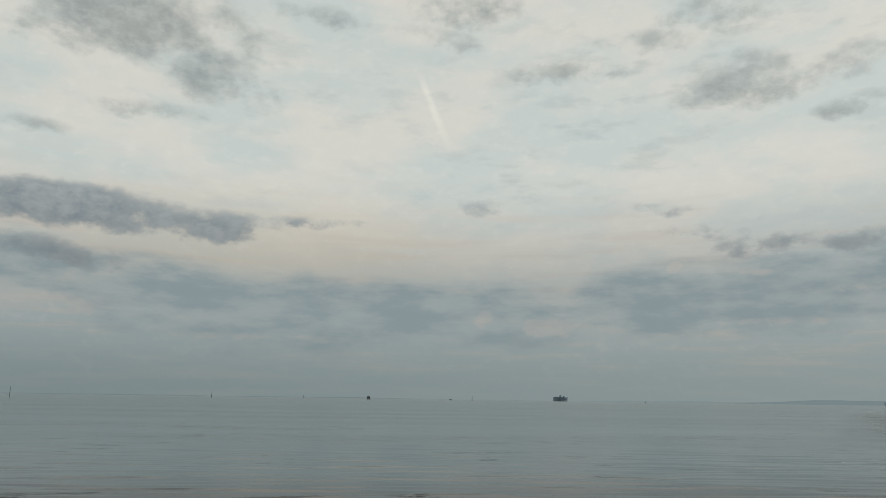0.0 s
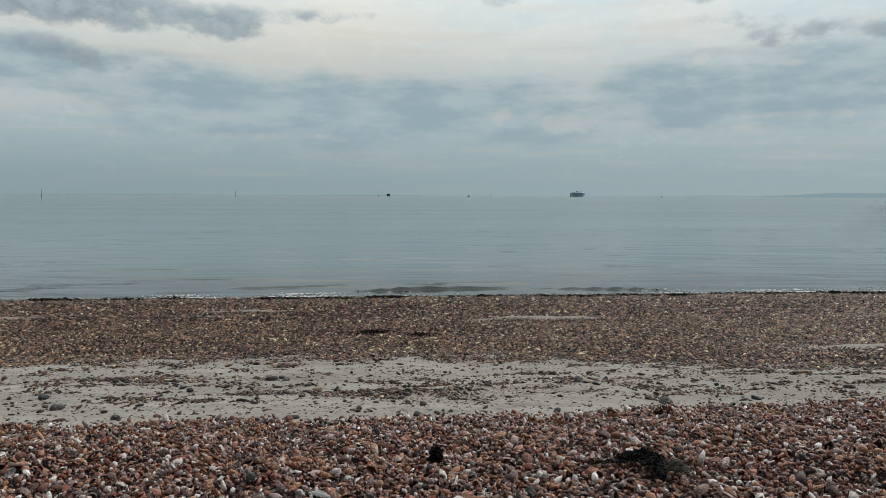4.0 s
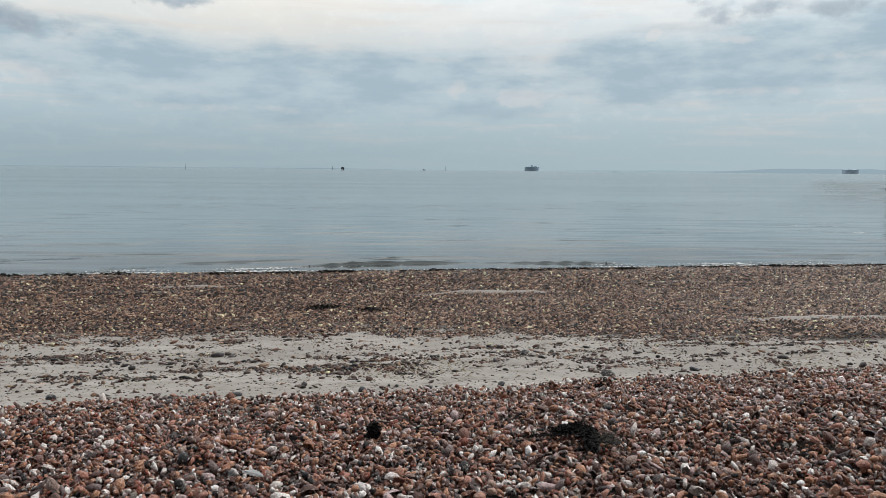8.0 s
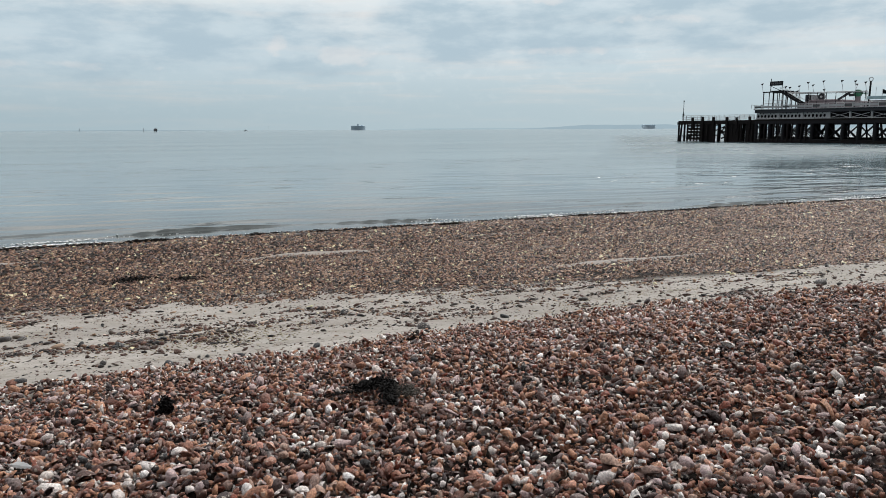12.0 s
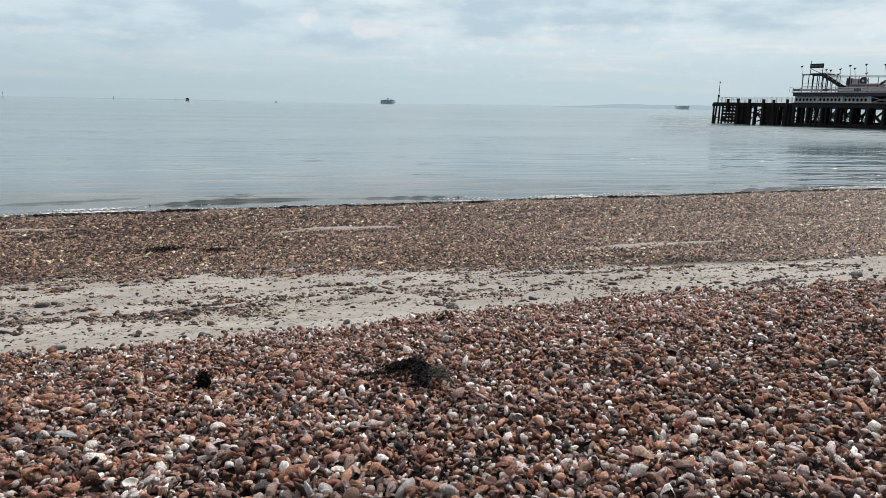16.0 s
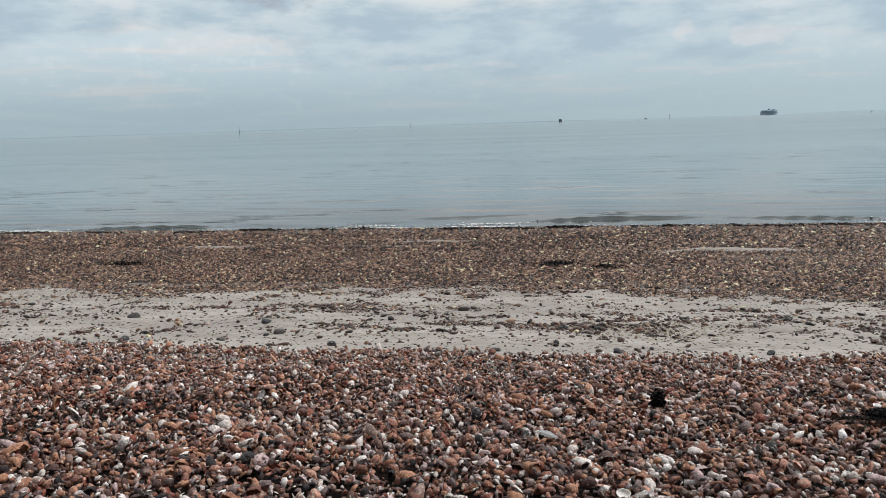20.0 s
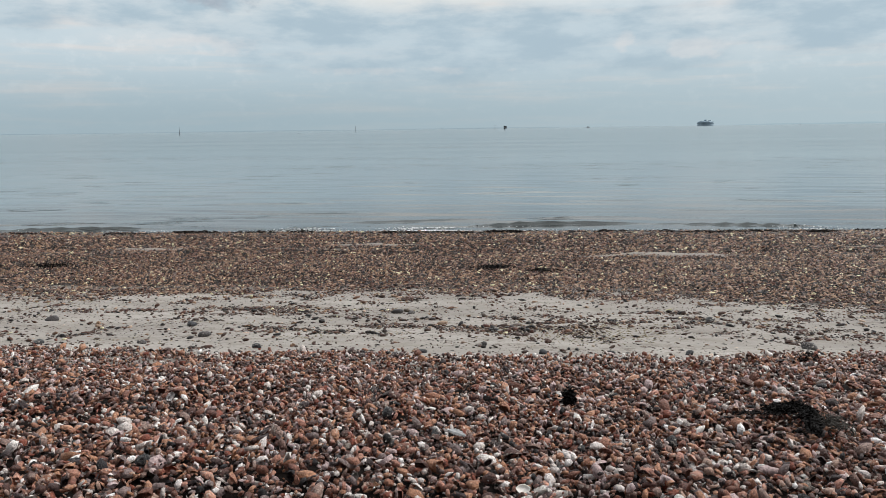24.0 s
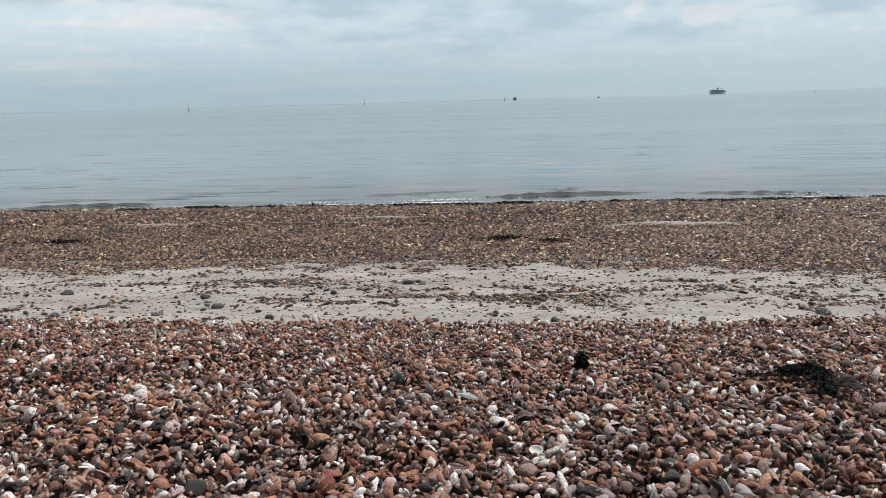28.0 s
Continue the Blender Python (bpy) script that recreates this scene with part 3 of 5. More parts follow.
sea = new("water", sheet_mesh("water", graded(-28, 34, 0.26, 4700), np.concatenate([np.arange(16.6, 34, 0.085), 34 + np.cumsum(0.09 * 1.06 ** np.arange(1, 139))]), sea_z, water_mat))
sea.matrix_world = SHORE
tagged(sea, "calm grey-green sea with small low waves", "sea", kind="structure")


# ---------------------------------------------------------------- stones
def stone_shapes(kind, count, seed):
    """Rounded, dented pebble shapes of unit radius: corners and faces."""
    rng = np.random.default_rng(seed)
    shapes = []
    for _ in range(count):
        bm = bmesh.new()
        if kind != "bedded":
            bmesh.ops.create_icosphere(bm, subdivisions=2, radius=1.0)
        else:
            bmesh.ops.create_icosphere(bm, subdivisions=1, radius=1.0)
        co = np.array([v.co[:] for v in bm.verts])
        fa = np.array([[v.index for v in f.verts] for f in bm.faces])
        bm.free()
        # worn flats on a few sides, as on rolled flint, and a hollow or two
        for _ in range(int(rng.integers(4, 9))):
            w = rng.normal(size=3)
            w /= np.linalg.norm(w)
            cut = rng.uniform(0.42, 0.84)
            over = np.clip(co @ w - cut, 0, None)
            co = co - over[:, None] * w * rng.uniform(0.6, 0.95)
        for _ in range(2):
            w = rng.normal(size=3)
            w /= np.linalg.norm(w)
            co = co * (1 - 0.22 * np.exp(-np.sum((co - w) ** 2, axis=1) / 0.18))[:, None]
        co *= 1 + 0.09 * np.sin(co @ rng.normal(size=3) * 2.2 + rng.uniform(0, 6))[:, None]
        if kind != "whole":
            fa = fa[co[fa][:, :, 2].max(1) > -0.22]
        shapes.append((co, fa))
    return shapes


OCTA = (np.array([[1, 0, 0], [-1, 0, 0], [0, 1, 0], [0, -1, 0], [0, 0, 1], [0, 0, -1.0]]), np.array([[0, 2, 4], [2, 1, 4], [1, 3, 4], [3, 0, 4], [2, 0, 5], [1, 2, 5], [3, 1, 5], [0, 3, 5]]))


# a low heap-shaped stone whose foot is bedded in the ground
BEDDED = (np.array([[1, 0.1, -0.35], [0.35, 0.9, -0.3], [-0.75, 0.62, -0.35], [-0.9, -0.45, -0.35], [0.25, -0.95, -0.35], [0.08, 0.05, 0.75]]), np.array([[0, 1, 5], [1, 2, 5], [2, 3, 5], [3, 4, 5], [4, 0, 5]]))


def turns(yaw, tilt, roll):
    """Rotation matrices for arrays of angles."""
    cy, sy, ct, st, cr, sr = np.cos(yaw), np.sin(yaw), np.cos(tilt), np.sin(tilt), np.cos(roll), np.sin(roll)
    o, l = np.zeros_like(yaw), np.ones_like(yaw)
    a = np.stack([np.stack([cy, -sy, o], -1), np.stack([sy, cy, o], -1), np.stack([o, o, l], -1)], -2)
    b = np.stack([np.stack([ct, o, st], -1), np.stack([o, l, o], -1), np.stack([-st, o, ct], -1)], -2)
    c = np.stack([np.stack([l, o, o], -1), np.stack([o, cr, -sr], -1), np.stack([o, sr, cr], -1)], -2)
    return a @ b @ c


def strewn(name, shapes, place, size, rot, mat, rng, smooth=True):
    """Many stones joined into one mesh."""
    pick = rng.integers(0, len(shapes), len(place))
    verts, faces, base = [], [], 0
    for k, (co, fa) in enumerate(shapes):
        sel = np.nonzero(pick == k)[0]
        if not len(sel):
            continue
        pts = np.einsum("nij,nkj->nki", rot[sel], co[None] * size[sel][:, None, :]) + place[sel][:, None, :]
        verts.append(pts.reshape(-1, 3))
        faces.append((fa[None] + base + (np.arange(len(sel)) * len(co))[:, None, None]).reshape(-1, 3))
        base += len(sel) * len(co)
    ob = new(name, raw_mesh(name, np.concatenate(verts), np.concatenate(faces), mat, smooth))
    ob.matrix_world = SHORE
    return ob


def jittered(u0, u1, v0, v1, step, rng):
    uu, vv = np.meshgrid(np.arange(u0, u1, step), np.arange(v0, v1, step * 0.9))
    uu = uu + (np.arange(uu.shape[0]) % 2)[:, None] * step / 2
    return (uu + rng.normal(0, step * 0.28, uu.shape)).ravel(), (vv + rng.normal(0, step * 0.28, vv.shape)).ravel()


def stone_sizes(n, median, spread, lo, hi, rng):
    a = np.clip(median * np.exp(rng.normal(0, spread, n)), lo, hi) / 2
    return np.stack([a * rng.uniform(1.0, 1.8, n), a * rng.uniform(0.7, 1.05, n), a * rng.uniform(0.36, 0.8, n)], -1)


def in_view(u, v, near):
    """The stretch of beach that lies before the viewing place."""
    x, y = to_world(u, v)
    r, a = np.hypot(x, y), np.degrees(np.arctan2(x, y))
    stray = np.random.default_rng(len(u)).normal(0, 1, len(u))
    return (r > near + 0.1 * stray) & (a > -66 + 3.5 * stray) & (a < 44 + 3.5 * stray)


rng = np.random.default_rng(11)
PATCH = (0.68, 6.5)  # a wide spread of stones on the sand
WHOLE, FINE, PLAIN, WHOLE_PLAIN = stone_shapes("whole", 14, 1), stone_shapes("fine", 14, 1), stone_shapes("bedded", 14, 2), stone_shapes("bedded", 6, 5)
u, v = jittered(-4.2, 4.6, 0.55, 3.6, 0.0184, rng)


def bare_spot(u, v):
    """Where weed, feather and the black gap lump lie on top: stones stay small and low there."""
    spots = ((1.0, 2.78, 0.07), (1.1, 2.8, 0.07), (1.09, 2.65, 0.06), (0.22, 2.93, 0.04), (-0.24, 2.53, 0.06))
    return np.any([np.hypot(u - a, v - b) < r for a, b, r in spots], axis=0)


near = in_view(u, v, 1.35) & (np.hypot(u, v) < 3.1)
u2, v2 = jittered(-7.5, 8.0, 0.6, 5.5, 0.0224, rng)
outer = in_view(u2, v2, 1.35) & (np.hypot(u2, v2) >= 3.1) & (v2 < foot(u2) + rng.normal(0, 0.10, len(u2)))
grow = np.concatenate([np.ones(near.sum()), np.full(outer.sum(), 0.98)])
u, v = np.concatenate([u[near], u2[outer]]), np.concatenate([v[near], v2[outer]])
size = stone_sizes(len(u), 0.0218, 0.40, 0.011, 0.066, rng) * grow[:, None]
size[bare_spot(u, v)] *= 0.72
z = ground_z(u, v) + 0.026 - 0.012 * bare_spot(u, v) + size[:, 2] * 0.4 + rng.uniform(-0.026, 0.024, len(u)) + 0.05 * (fbm(u * 7, v * 7, 14, 3) - 0.5)
rot = turns(rng.uniform(0, 6.28, len(u)), rng.normal(0, 0.62, len(u)), rng.normal(0, 0.7, len(u)))
place = np.stack([u, v, z], -1)
wx, wy = to_world(u, v)
dist = np.hypot(wx, wy)
single = np.nonzero((np.abs(u - 0.55) < 0.5) & (v > 1.62) & (v < 2.2) & (size[:, 0] > 0.0135))[0][:300]
rest = np.ones(len(u), bool)
rest[single] = False
close = rest & (dist < 1.95)
BANK_ROWS = (place[single], size[single], rot[single])
bank = thing("shingle_bank", SHORE, "steep bank of mixed brown, grey and white flint pebbles", "shingle", kind="structure")
pale = rng.random(len(u)) < np.clip((2.7 - dist) / 1.2, 0, 0.36)
groups = [(close & pale, FINE, pebble_pale, True), (close & ~pale, FINE, pebble_mix, True), (rest & ~close & pale, PLAIN, pebble_pale, True), (rest & ~close & ~pale, PLAIN, pebble_mix, True)]
for sel, shapes, mat, smooth in groups:
    ob = strewn("loose_pebbles", shapes, place[sel], size[sel], rot[sel], mat, rng, smooth)
    ob.parent, ob.matrix_basis = bank, Matrix.Identity(4)
    tagged(ob, kind="stuff")

# stones and scraps on the sand: uneven drifts drawn out along the shore, with clean patches between them
def far_edge(u):
    """Where the lower shingle begins."""
    return np.interp(u, [-13, -4, -2, 0, 1.8, 4, 6, 7.7, 14], [9.2, 9.3, 9.6, 9.6, 9.1, 8.8, 8.0, 7.2, 6.6])


def littered(u, v):
    """How thickly the sand is strewn."""
    drift = 0.4 * fbm(u * 0.7, v * 1.3, 21, 3) + 0.6 * fbm(u * 2.6, v * 4.6, 22, 4)
    gone = (v - foot(u)) / (far_edge(u) - foot(u))
    least = np.interp(gone, [-0.1, 0.0, 0.06, 0.16, 0.35, 0.6, 0.8, 0.95, 1.1], [0.3, 0.48, 0.60, 0.66, 0.58, 0.545, 0.50, 0.43, 0.3])
    spread = np.exp(-((u - PATCH[0]) / 0.75) ** 2 - ((v - PATCH[1]) / 0.65) ** 2) + 0.8 * np.exp(-((u + 2.5) / 0.8) ** 2 - ((v - 7.9) / 0.5) ** 2)
    return np.clip((drift - least + 0.13 * spread) / 0.12, 0, 1)


u, v = jittered(-13, 14, 4.2, 10.2, 0.032, rng)
keep = in_view(u, v, 1.0) & (v > foot(u) - 0.1) & (v < far_edge(u) + 0.35) & (rng.random(len(u)) < 0.05 + 0.58 * littered(u, v))
u, v = u[keep], v[keep]
size = stone_sizes(len(u), 0.0235, 0.5, 0.010, 0.066, rng) * np.array([1.15, 1.0, 1.0])
rot = turns(rng.uniform(0, 6.28, len(u)), rng.normal(0, 0.25, len(u)), rng.normal(0, 0.25, len(u)))
place = np.stack([u, v, ground_z(u, v) + size[:, 2] * rng.uniform(0.1, 0.8, len(u))], -1)
alone = np.nonzero((np.abs(u - 0.4) < 2.6) & (v < 7.6) & (size[:, 0] > 0.021))[0][:280]
SAND_ROWS = (place[alone], size[alone], rot[alone])
big = size[:, 0] > 0.022
many = np.ones(len(u), bool)
many[alone] = False
brown = rng.random(len(u)) < np.interp((v - foot(u)) / (far_edge(u) - foot(u)), [0.0, 0.1, 0.6, 0.9], [0.5, 0.15, 0.3, 0.7])
for sel, shapes, mat in ((big & many & ~brown, PLAIN, pebble_sand), (~big & many & ~brown, [OCTA], pebble_sand), (big & many & brown, PLAIN, pebble_far), (~big & many & brown, [OCTA], pebble_far)):
    ob = strewn("scattered_stones", shapes, place[sel], size[sel], rot[sel], mat, rng)
    tagged(ob, "brown stones scattered over damp sand", "stones", kind="stuff")

# chips and scraps of weed round them
u, v = jittered(-13, 14, 4.3, 10.0, 0.0135, rng)
keep = in_view(u, v, 1.0) & (v > foot(u) - 0.05) & (v < far_edge(u) + 0.4) & (rng.random(len(u)) < 0.026 + 0.22 * littered(u + 0.02, v + 0.01))
u, v = u[keep], v[keep]
mound_u, mound_v = rng.normal(1.8, 0.13, 420), rng.normal(6.25, 0.10, 420)
u, v = np.concatenate([u, mound_u]), np.concatenate([v, mound_v])
a = rng.uniform(0.0035, 0.008, len(u)) * np.exp(rng.normal(0, 0.35, len(u)))
size = np.stack([a * rng.uniform(1.0, 2.6, len(u)), a, a * rng.uniform(0.35, 0.8, len(u))], -1)
rot = turns(rng.uniform(0, 6.28, len(u)), rng.normal(0, 0.25, len(u)), rng.normal(0, 0.25, len(u)))
ob = strewn("stone_chips", [BEDDED], np.stack([u, v, ground_z(u, v) + size[:, 2] * 0.4], -1), size, rot, pebble_sand, rng)
tagged(ob, "small dark chips strewn over damp sand", "stones", kind="stuff")

# dry straw-coloured weed among the drifts
n = 26000
u, v = rng.uniform(-9, 9, n), rng.uniform(4.8, 10, n)
tan = np.clip((fbm(u * 0.7, v * 1.6, 33, 4) - 0.55) / 0.1, 0, 1) * 0.5 + np.exp(-((u - 0.72) / 0.5) ** 2 - ((v - 6.15) / 0.35) ** 2) + 0.5 * np.exp(-((u + 1.6) / 0.6) ** 2 - ((v - 6.0) / 0.4) ** 2)
keep = (rng.random(n) < tan) & (v > foot(u) + 0.1) & (v < far_edge(u) + 0.2)
u, v = np.concatenate([u[keep], rng.normal(0.72, 0.5, 700)]), np.concatenate([v[keep], rng.normal(6.3, 0.33, 700)])
n = len(u)
ln = rng.uniform(0.006, 0.022, n)
ob = strewn("dry_weed_scraps", [OCTA], np.stack([u, v, ground_z(u, v) + 0.004], -1), np.stack([ln, ln * 0.3, ln * 0.16], -1), turns(rng.uniform(0, 6.28, n), rng.normal(0, 0.2, n), rng.normal(0, 0.4, n)), straw_mat, rng)
tagged(ob, "dry straw-coloured weed scraps on damp sand", "seaweed", kind="stuff")

# the lower shingle, down to the water
u, v = jittered(-17, 19, 6.6, 13.5, 0.0345, rng)
u2, v2 = jittered(-21, 23, 13.5, 17.5, 0.056, rng)
u, v = np.concatenate([u, u2]), np.concatenate([v, v2])
ragged = v - far_edge(u) + 1.6 * (fbm(u * 0.8, v * 1.8, 61, 3) - 0.5) + 1.6 * (fbm(u * 2.6, v * 4.6, 22, 4) - 0.5)
dense = np.clip((ragged + 0.3) / 0.8, 0, 0.97)
# it thins out in a few streaks
dense = dense * (1.0 - 0.25 * np.clip((fbm(u * 0.22, v * 1.5, 63, 4) - 0.60) / 0.08, 0, 1))
keep = in_view(u, v, 1.0) & (rng.random(len(u)) < dense)
u, v = u[keep], v[keep]
size = stone_sizes(len(u), 0.0268, 0.42, 0.014, 0.056, rng) * np.where(v > 13.5, 1.35, 1.0)[:, None] * np.array([1.0, 0.8, 1.55])
rot = turns(rng.normal(0, 0.7, len(u)), rng.normal(0, 0.35, len(u)), rng.normal(0, 0.35, len(u)))
place = np.stack([u, v, ground_z(u, v) + rng.uniform(-0.016, 0.022, len(u)) + 0.012 * (fbm(u * 2.2, v * 4.5, 64, 3) - 0.5) * np.clip((v - far_edge(u)) / 0.5, 0, 1)], -1)
ob = strewn("lower_shingle", [BEDDED], place, size * 1.15, rot, pebble_far, rng)
tagged(ob, "brown shingle along the water's edge", "shingle", kind="stuff")


# ---------------------------------------------------------------- far out: island, forts, sea marks
def bearing(az, d):
    return Vector((math.sin(radians(az)) * d, math.cos(radians(az)) * d, 0))


# far land gives off a haze tone of its own instead of being lit
def haze_glow_mat(name, rgb):
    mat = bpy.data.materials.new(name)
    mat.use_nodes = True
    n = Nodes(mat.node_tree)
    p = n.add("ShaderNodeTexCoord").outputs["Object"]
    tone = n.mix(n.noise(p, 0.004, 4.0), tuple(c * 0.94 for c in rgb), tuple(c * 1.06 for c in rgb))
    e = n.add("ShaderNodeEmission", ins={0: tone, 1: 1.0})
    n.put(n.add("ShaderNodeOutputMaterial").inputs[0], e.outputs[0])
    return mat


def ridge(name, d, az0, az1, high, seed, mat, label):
    """A line of far hills whose mist is their own glowing colour, rising and falling, with a back slope."""
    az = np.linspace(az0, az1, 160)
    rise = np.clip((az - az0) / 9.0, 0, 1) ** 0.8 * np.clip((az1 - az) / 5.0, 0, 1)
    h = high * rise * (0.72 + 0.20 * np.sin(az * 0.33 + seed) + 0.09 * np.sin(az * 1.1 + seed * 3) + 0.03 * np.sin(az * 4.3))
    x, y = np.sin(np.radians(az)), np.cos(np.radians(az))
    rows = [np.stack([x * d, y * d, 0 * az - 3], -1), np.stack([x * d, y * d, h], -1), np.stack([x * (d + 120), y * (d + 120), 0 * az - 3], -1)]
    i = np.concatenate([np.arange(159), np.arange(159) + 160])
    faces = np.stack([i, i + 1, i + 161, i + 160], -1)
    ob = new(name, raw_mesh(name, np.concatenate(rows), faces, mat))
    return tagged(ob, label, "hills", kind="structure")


ridge("backdrop", 4760, -64.0, -10.0, 5.5, 0.4, haze_glow_mat("far_shore_haze_glow", srgb(148, 167, 175)), "thin dark line of a far shore")
ridge("backdrop", 4760, 1.0, 60, 17, 1.0, haze_glow_mat("far_hills_haze_glow", srgb(163, 183, 190)), "faint low hills across the water")
ridge("backdrop", 4560, 12.5, 60, 38, 2.4, haze_glow_mat("nearer_hills_haze_glow", srgb(153, 173, 182)), "low wooded hills across the misty water")


def sea_fort(az, d, wide, high, mat, label, tower=True):
    """A round granite fort that stands in the sea."""
    f = thing("sea_fort", Matrix.Translation(bearing(az, d)), label, "sea fort", "sea forts")
    r = wide / 2
    bm = bmesh.new()
    bmesh.ops.create_cone(bm, cap_ends=True, segments=48, radius1=r * 1.02, radius2=r * 0.97, depth=high + 2, matrix=Matrix.Translation((0, 0, high / 2 - 1)))
    part("drum", bm, mat, f)
    bm = bmesh.new()
    bmesh.ops.create_cone(bm, cap_ends=True, segments=48, radius1=r * 1.01, radius2=r * 1.01, depth=0.8, matrix=Matrix.Translation((0, 0, high)))
    part("parapet", bm, mat, f)
    bm = bmesh.new()
    bmesh.ops.create_cone(bm, cap_ends=True, segments=32, radius1=r * 0.86, radius2=r * 0.78, depth=2.4, matrix=Matrix.Translation((0, 0, high + 1.5)))
    part("roof_deck", bm, mat, f)
    for k in range(20):
        a = -math.pi + k * math.pi / 19
        bm = bmesh.new()
        bmesh.ops.create_cube(bm, size=1.0, matrix=Matrix.Translation((r * 0.985 * math.cos(a), r * 0.985 * math.sin(a), high * 0.58)) @ Matrix.Rotation(a, 4, "Z") @ Matrix.Diagonal((1.2, 2.6, 2.6, 1)))
        part("gun_port", bm, port_mat if tower else mat, f)
    if tower:
        part("lookout_tower", boxed(-4.5, 3.5, -3, 3, high + 2.6, high + 7.6, bevel=0.5), port_mat, f)
        part("lamp_house", rodded((-1.5, 0, high + 7.6), (-1.5, 0, high + 9.6), 1.3, 0.8, 12), mat, f)
        part("low_cabin", boxed(9, 19, -5, 5, high + 2.6, high + 5.0, bevel=0.4), port_mat, f)
    return f


sea_fort(0.0, 2900, 58, 15.0, fort_mat, "round grey granite sea fort with a small lookout tower")
sea_fort(22.45, 4300, 78, 20.0, fort_far_mat, "pale round granite fort far off in the mist", tower=False)


def marker_post(az, d, high, thick, cross=False):
    p = thing("marker_post", Matrix.Translation(bearing(az, d)), "dark slender marker post standing in the sea", "marker post", "marker posts")
    part("pile", rodded((0, 0, -3), (0, 0, high * 0.45), thick * 0.9, thick * 0.75), post_mat, p)
    part("pole", rodded((0, 0, high * 0.45), (0.0, 0, high), thick * 0.6, thick * 0.45), post_mat, p)
    if cross:
        part("top_mark", boxed(-thick * 1.6, thick * 1.6, -thick * 1.6, thick * 1.6, high, high + thick * 3, bevel=thick * 0.3), post_mat, p)
    return p


for az, d, high, thick, cross in ((-39.8, 620, 6.9, 0.26, False), (-26.7, 1150, 8.8, 0.42, False), (-19.93, 1500, 6.4, 0.45, False), (-15.75, 1300, 6.6, 0.5, False), (-6.83, 1500, 9.0, 0.36, False), (6.33, 1200, 1.6, 0.35, True)):
    marker_post(az, d, high, thick, cross)

b = thing("beacon_platform", Matrix.Translation(bearing(-14.95, 1250)), "square dark beacon on piles with a pale panel", "beacon")
for x in (-1.5, 1.5):
    for y in (-1.5, 1.5):
        part("pile", rodded((x, y, -3), (x * 0.9, y * 0.9, 1.6), 0.3), post_mat, b)
part("cabin", boxed(-2.2, 2.2, -2.2, 2.2, 1.4, 5.0, bevel=0.15), iron_mat, b)
part("panel", boxed(-0.75, 0.75, -2.26, -2.2, 2.3, 3.9), white_boat, b, "pale square panel")
part("roof_rail", boxed(-1.4, 1.4, -1.4, 1.4, 5.0, 5.5, bevel=0.1), post_mat, b)


def float_buoy(az, d, r):
    p = thing("buoy", Matrix.Translation(bearing(az, d)), "small dark buoy floating on calm water", "buoy", "buoys")
    bm = bmesh.new()
    bmesh.ops.create_uvsphere(bm, u_segments=14, v_segments=8, radius=r)
    part("float", bm, post_mat, p, smooth=True)
    part("eye", rodded((0, 0, r * 0.8), (0, 0, r * 1.5), r * 0.18), post_mat, p)


for az, d, r in ((-31.1, 640, 0.5), (-38.1, 420, 0.3)):
    float_buoy(az, d, r)

b = thing("motor_boat", Matrix.Translation(bearing(-8.55, 1900)) @ Matrix.Rotation(0.3, 4, "Z"), "small white motor boat far out at sea", "boat")
bm = bmesh.new()
bmesh.ops.create_cube(bm, size=1.0, matrix=Matrix.Translation((0, 0, 0.7)) @ Matrix.Diagonal((9, 3, 1.8, 1)))
for vert in bm.verts:
    if vert.co.z < 0.5:
        vert.co.x *= 0.8
        vert.co.y *= 0.6
    if vert.co.x > 3:
        vert.co.y *= 0.2
part("hull", bm, white_boat, b)
part("cabin", boxed(-2.4, 1.4, -1.1, 1.1, 1.6, 3.3, bevel=0.2), white_boat, b)
part("mast", rodded((-0.6, 0, 3.3), (-0.6, 0, 5.2), 0.08), post_mat, b)

# ---------------------------------------------------------------- the pier: x from its seaward end towards the land, y away, z up
PIER = Matrix.Translation((61.0, 133.0, 0)) @ Matrix.Rotation(math.atan2(-0.87, 0.49), 4, "Z")
END, LAND = 15.6, 54.0
rng = np.random.default_rng(5)

stage = thing("landing_stage", PIER, "low dark timber landing stage on tarred piles", "landing stage")
part("deck", boxed(0, END, 0, 11, 3.50, 3.85, bevel=0.03), timber_mat, stage)
part("edge_beam", boxed(-0.12, END, -0.14, 0.16, 3.14, 3.62, bevel=0.03), timber_mat, stage)
part("end_beam", boxed(-0.16, 0.16, 0.16, 11, 3.14, 3.62, bevel=0.03), timber_mat, stage)
for x in (0.25, 0.85, 1.5, 2.2, 5.0, 6.4, 7.9, 8.7, 10.2, 11.4, 12.6, 13.2, 14.6, 15.3):
    for y in (0.0, 4.0, 8.0):
        lean = rng.uniform(-0.08, 0.08) - (0.25 if x < 1.6 else 0.0)
        part("pile", rodded((x + lean, y + rng.uniform(-0.3, 0.3), -3), (x, y, 3.6), 0.19, 0.17), timber_mat, stage)
for x in (3.3, 5.4, 7.7, 10.4, 12.3, 14.8):
    part("fender_post", boxed(x - 0.2, x + 0.2, -0.35, -0.02, -1.0 if x in (5.4, 10.4) else 2.2, 4.45 + rng.uniform(-0.08, 0.12), bevel=0.03), timber_mat, stage)
for z in (0.35, 0.95, 1.55, 2.15, 2.75):
    part("fender_plank", boxed(2.0, 5.0, -0.1, 0.12, z, z + (0.42 if z < 2.2 else 0.3), bevel=0.02), timber_mat, stage)
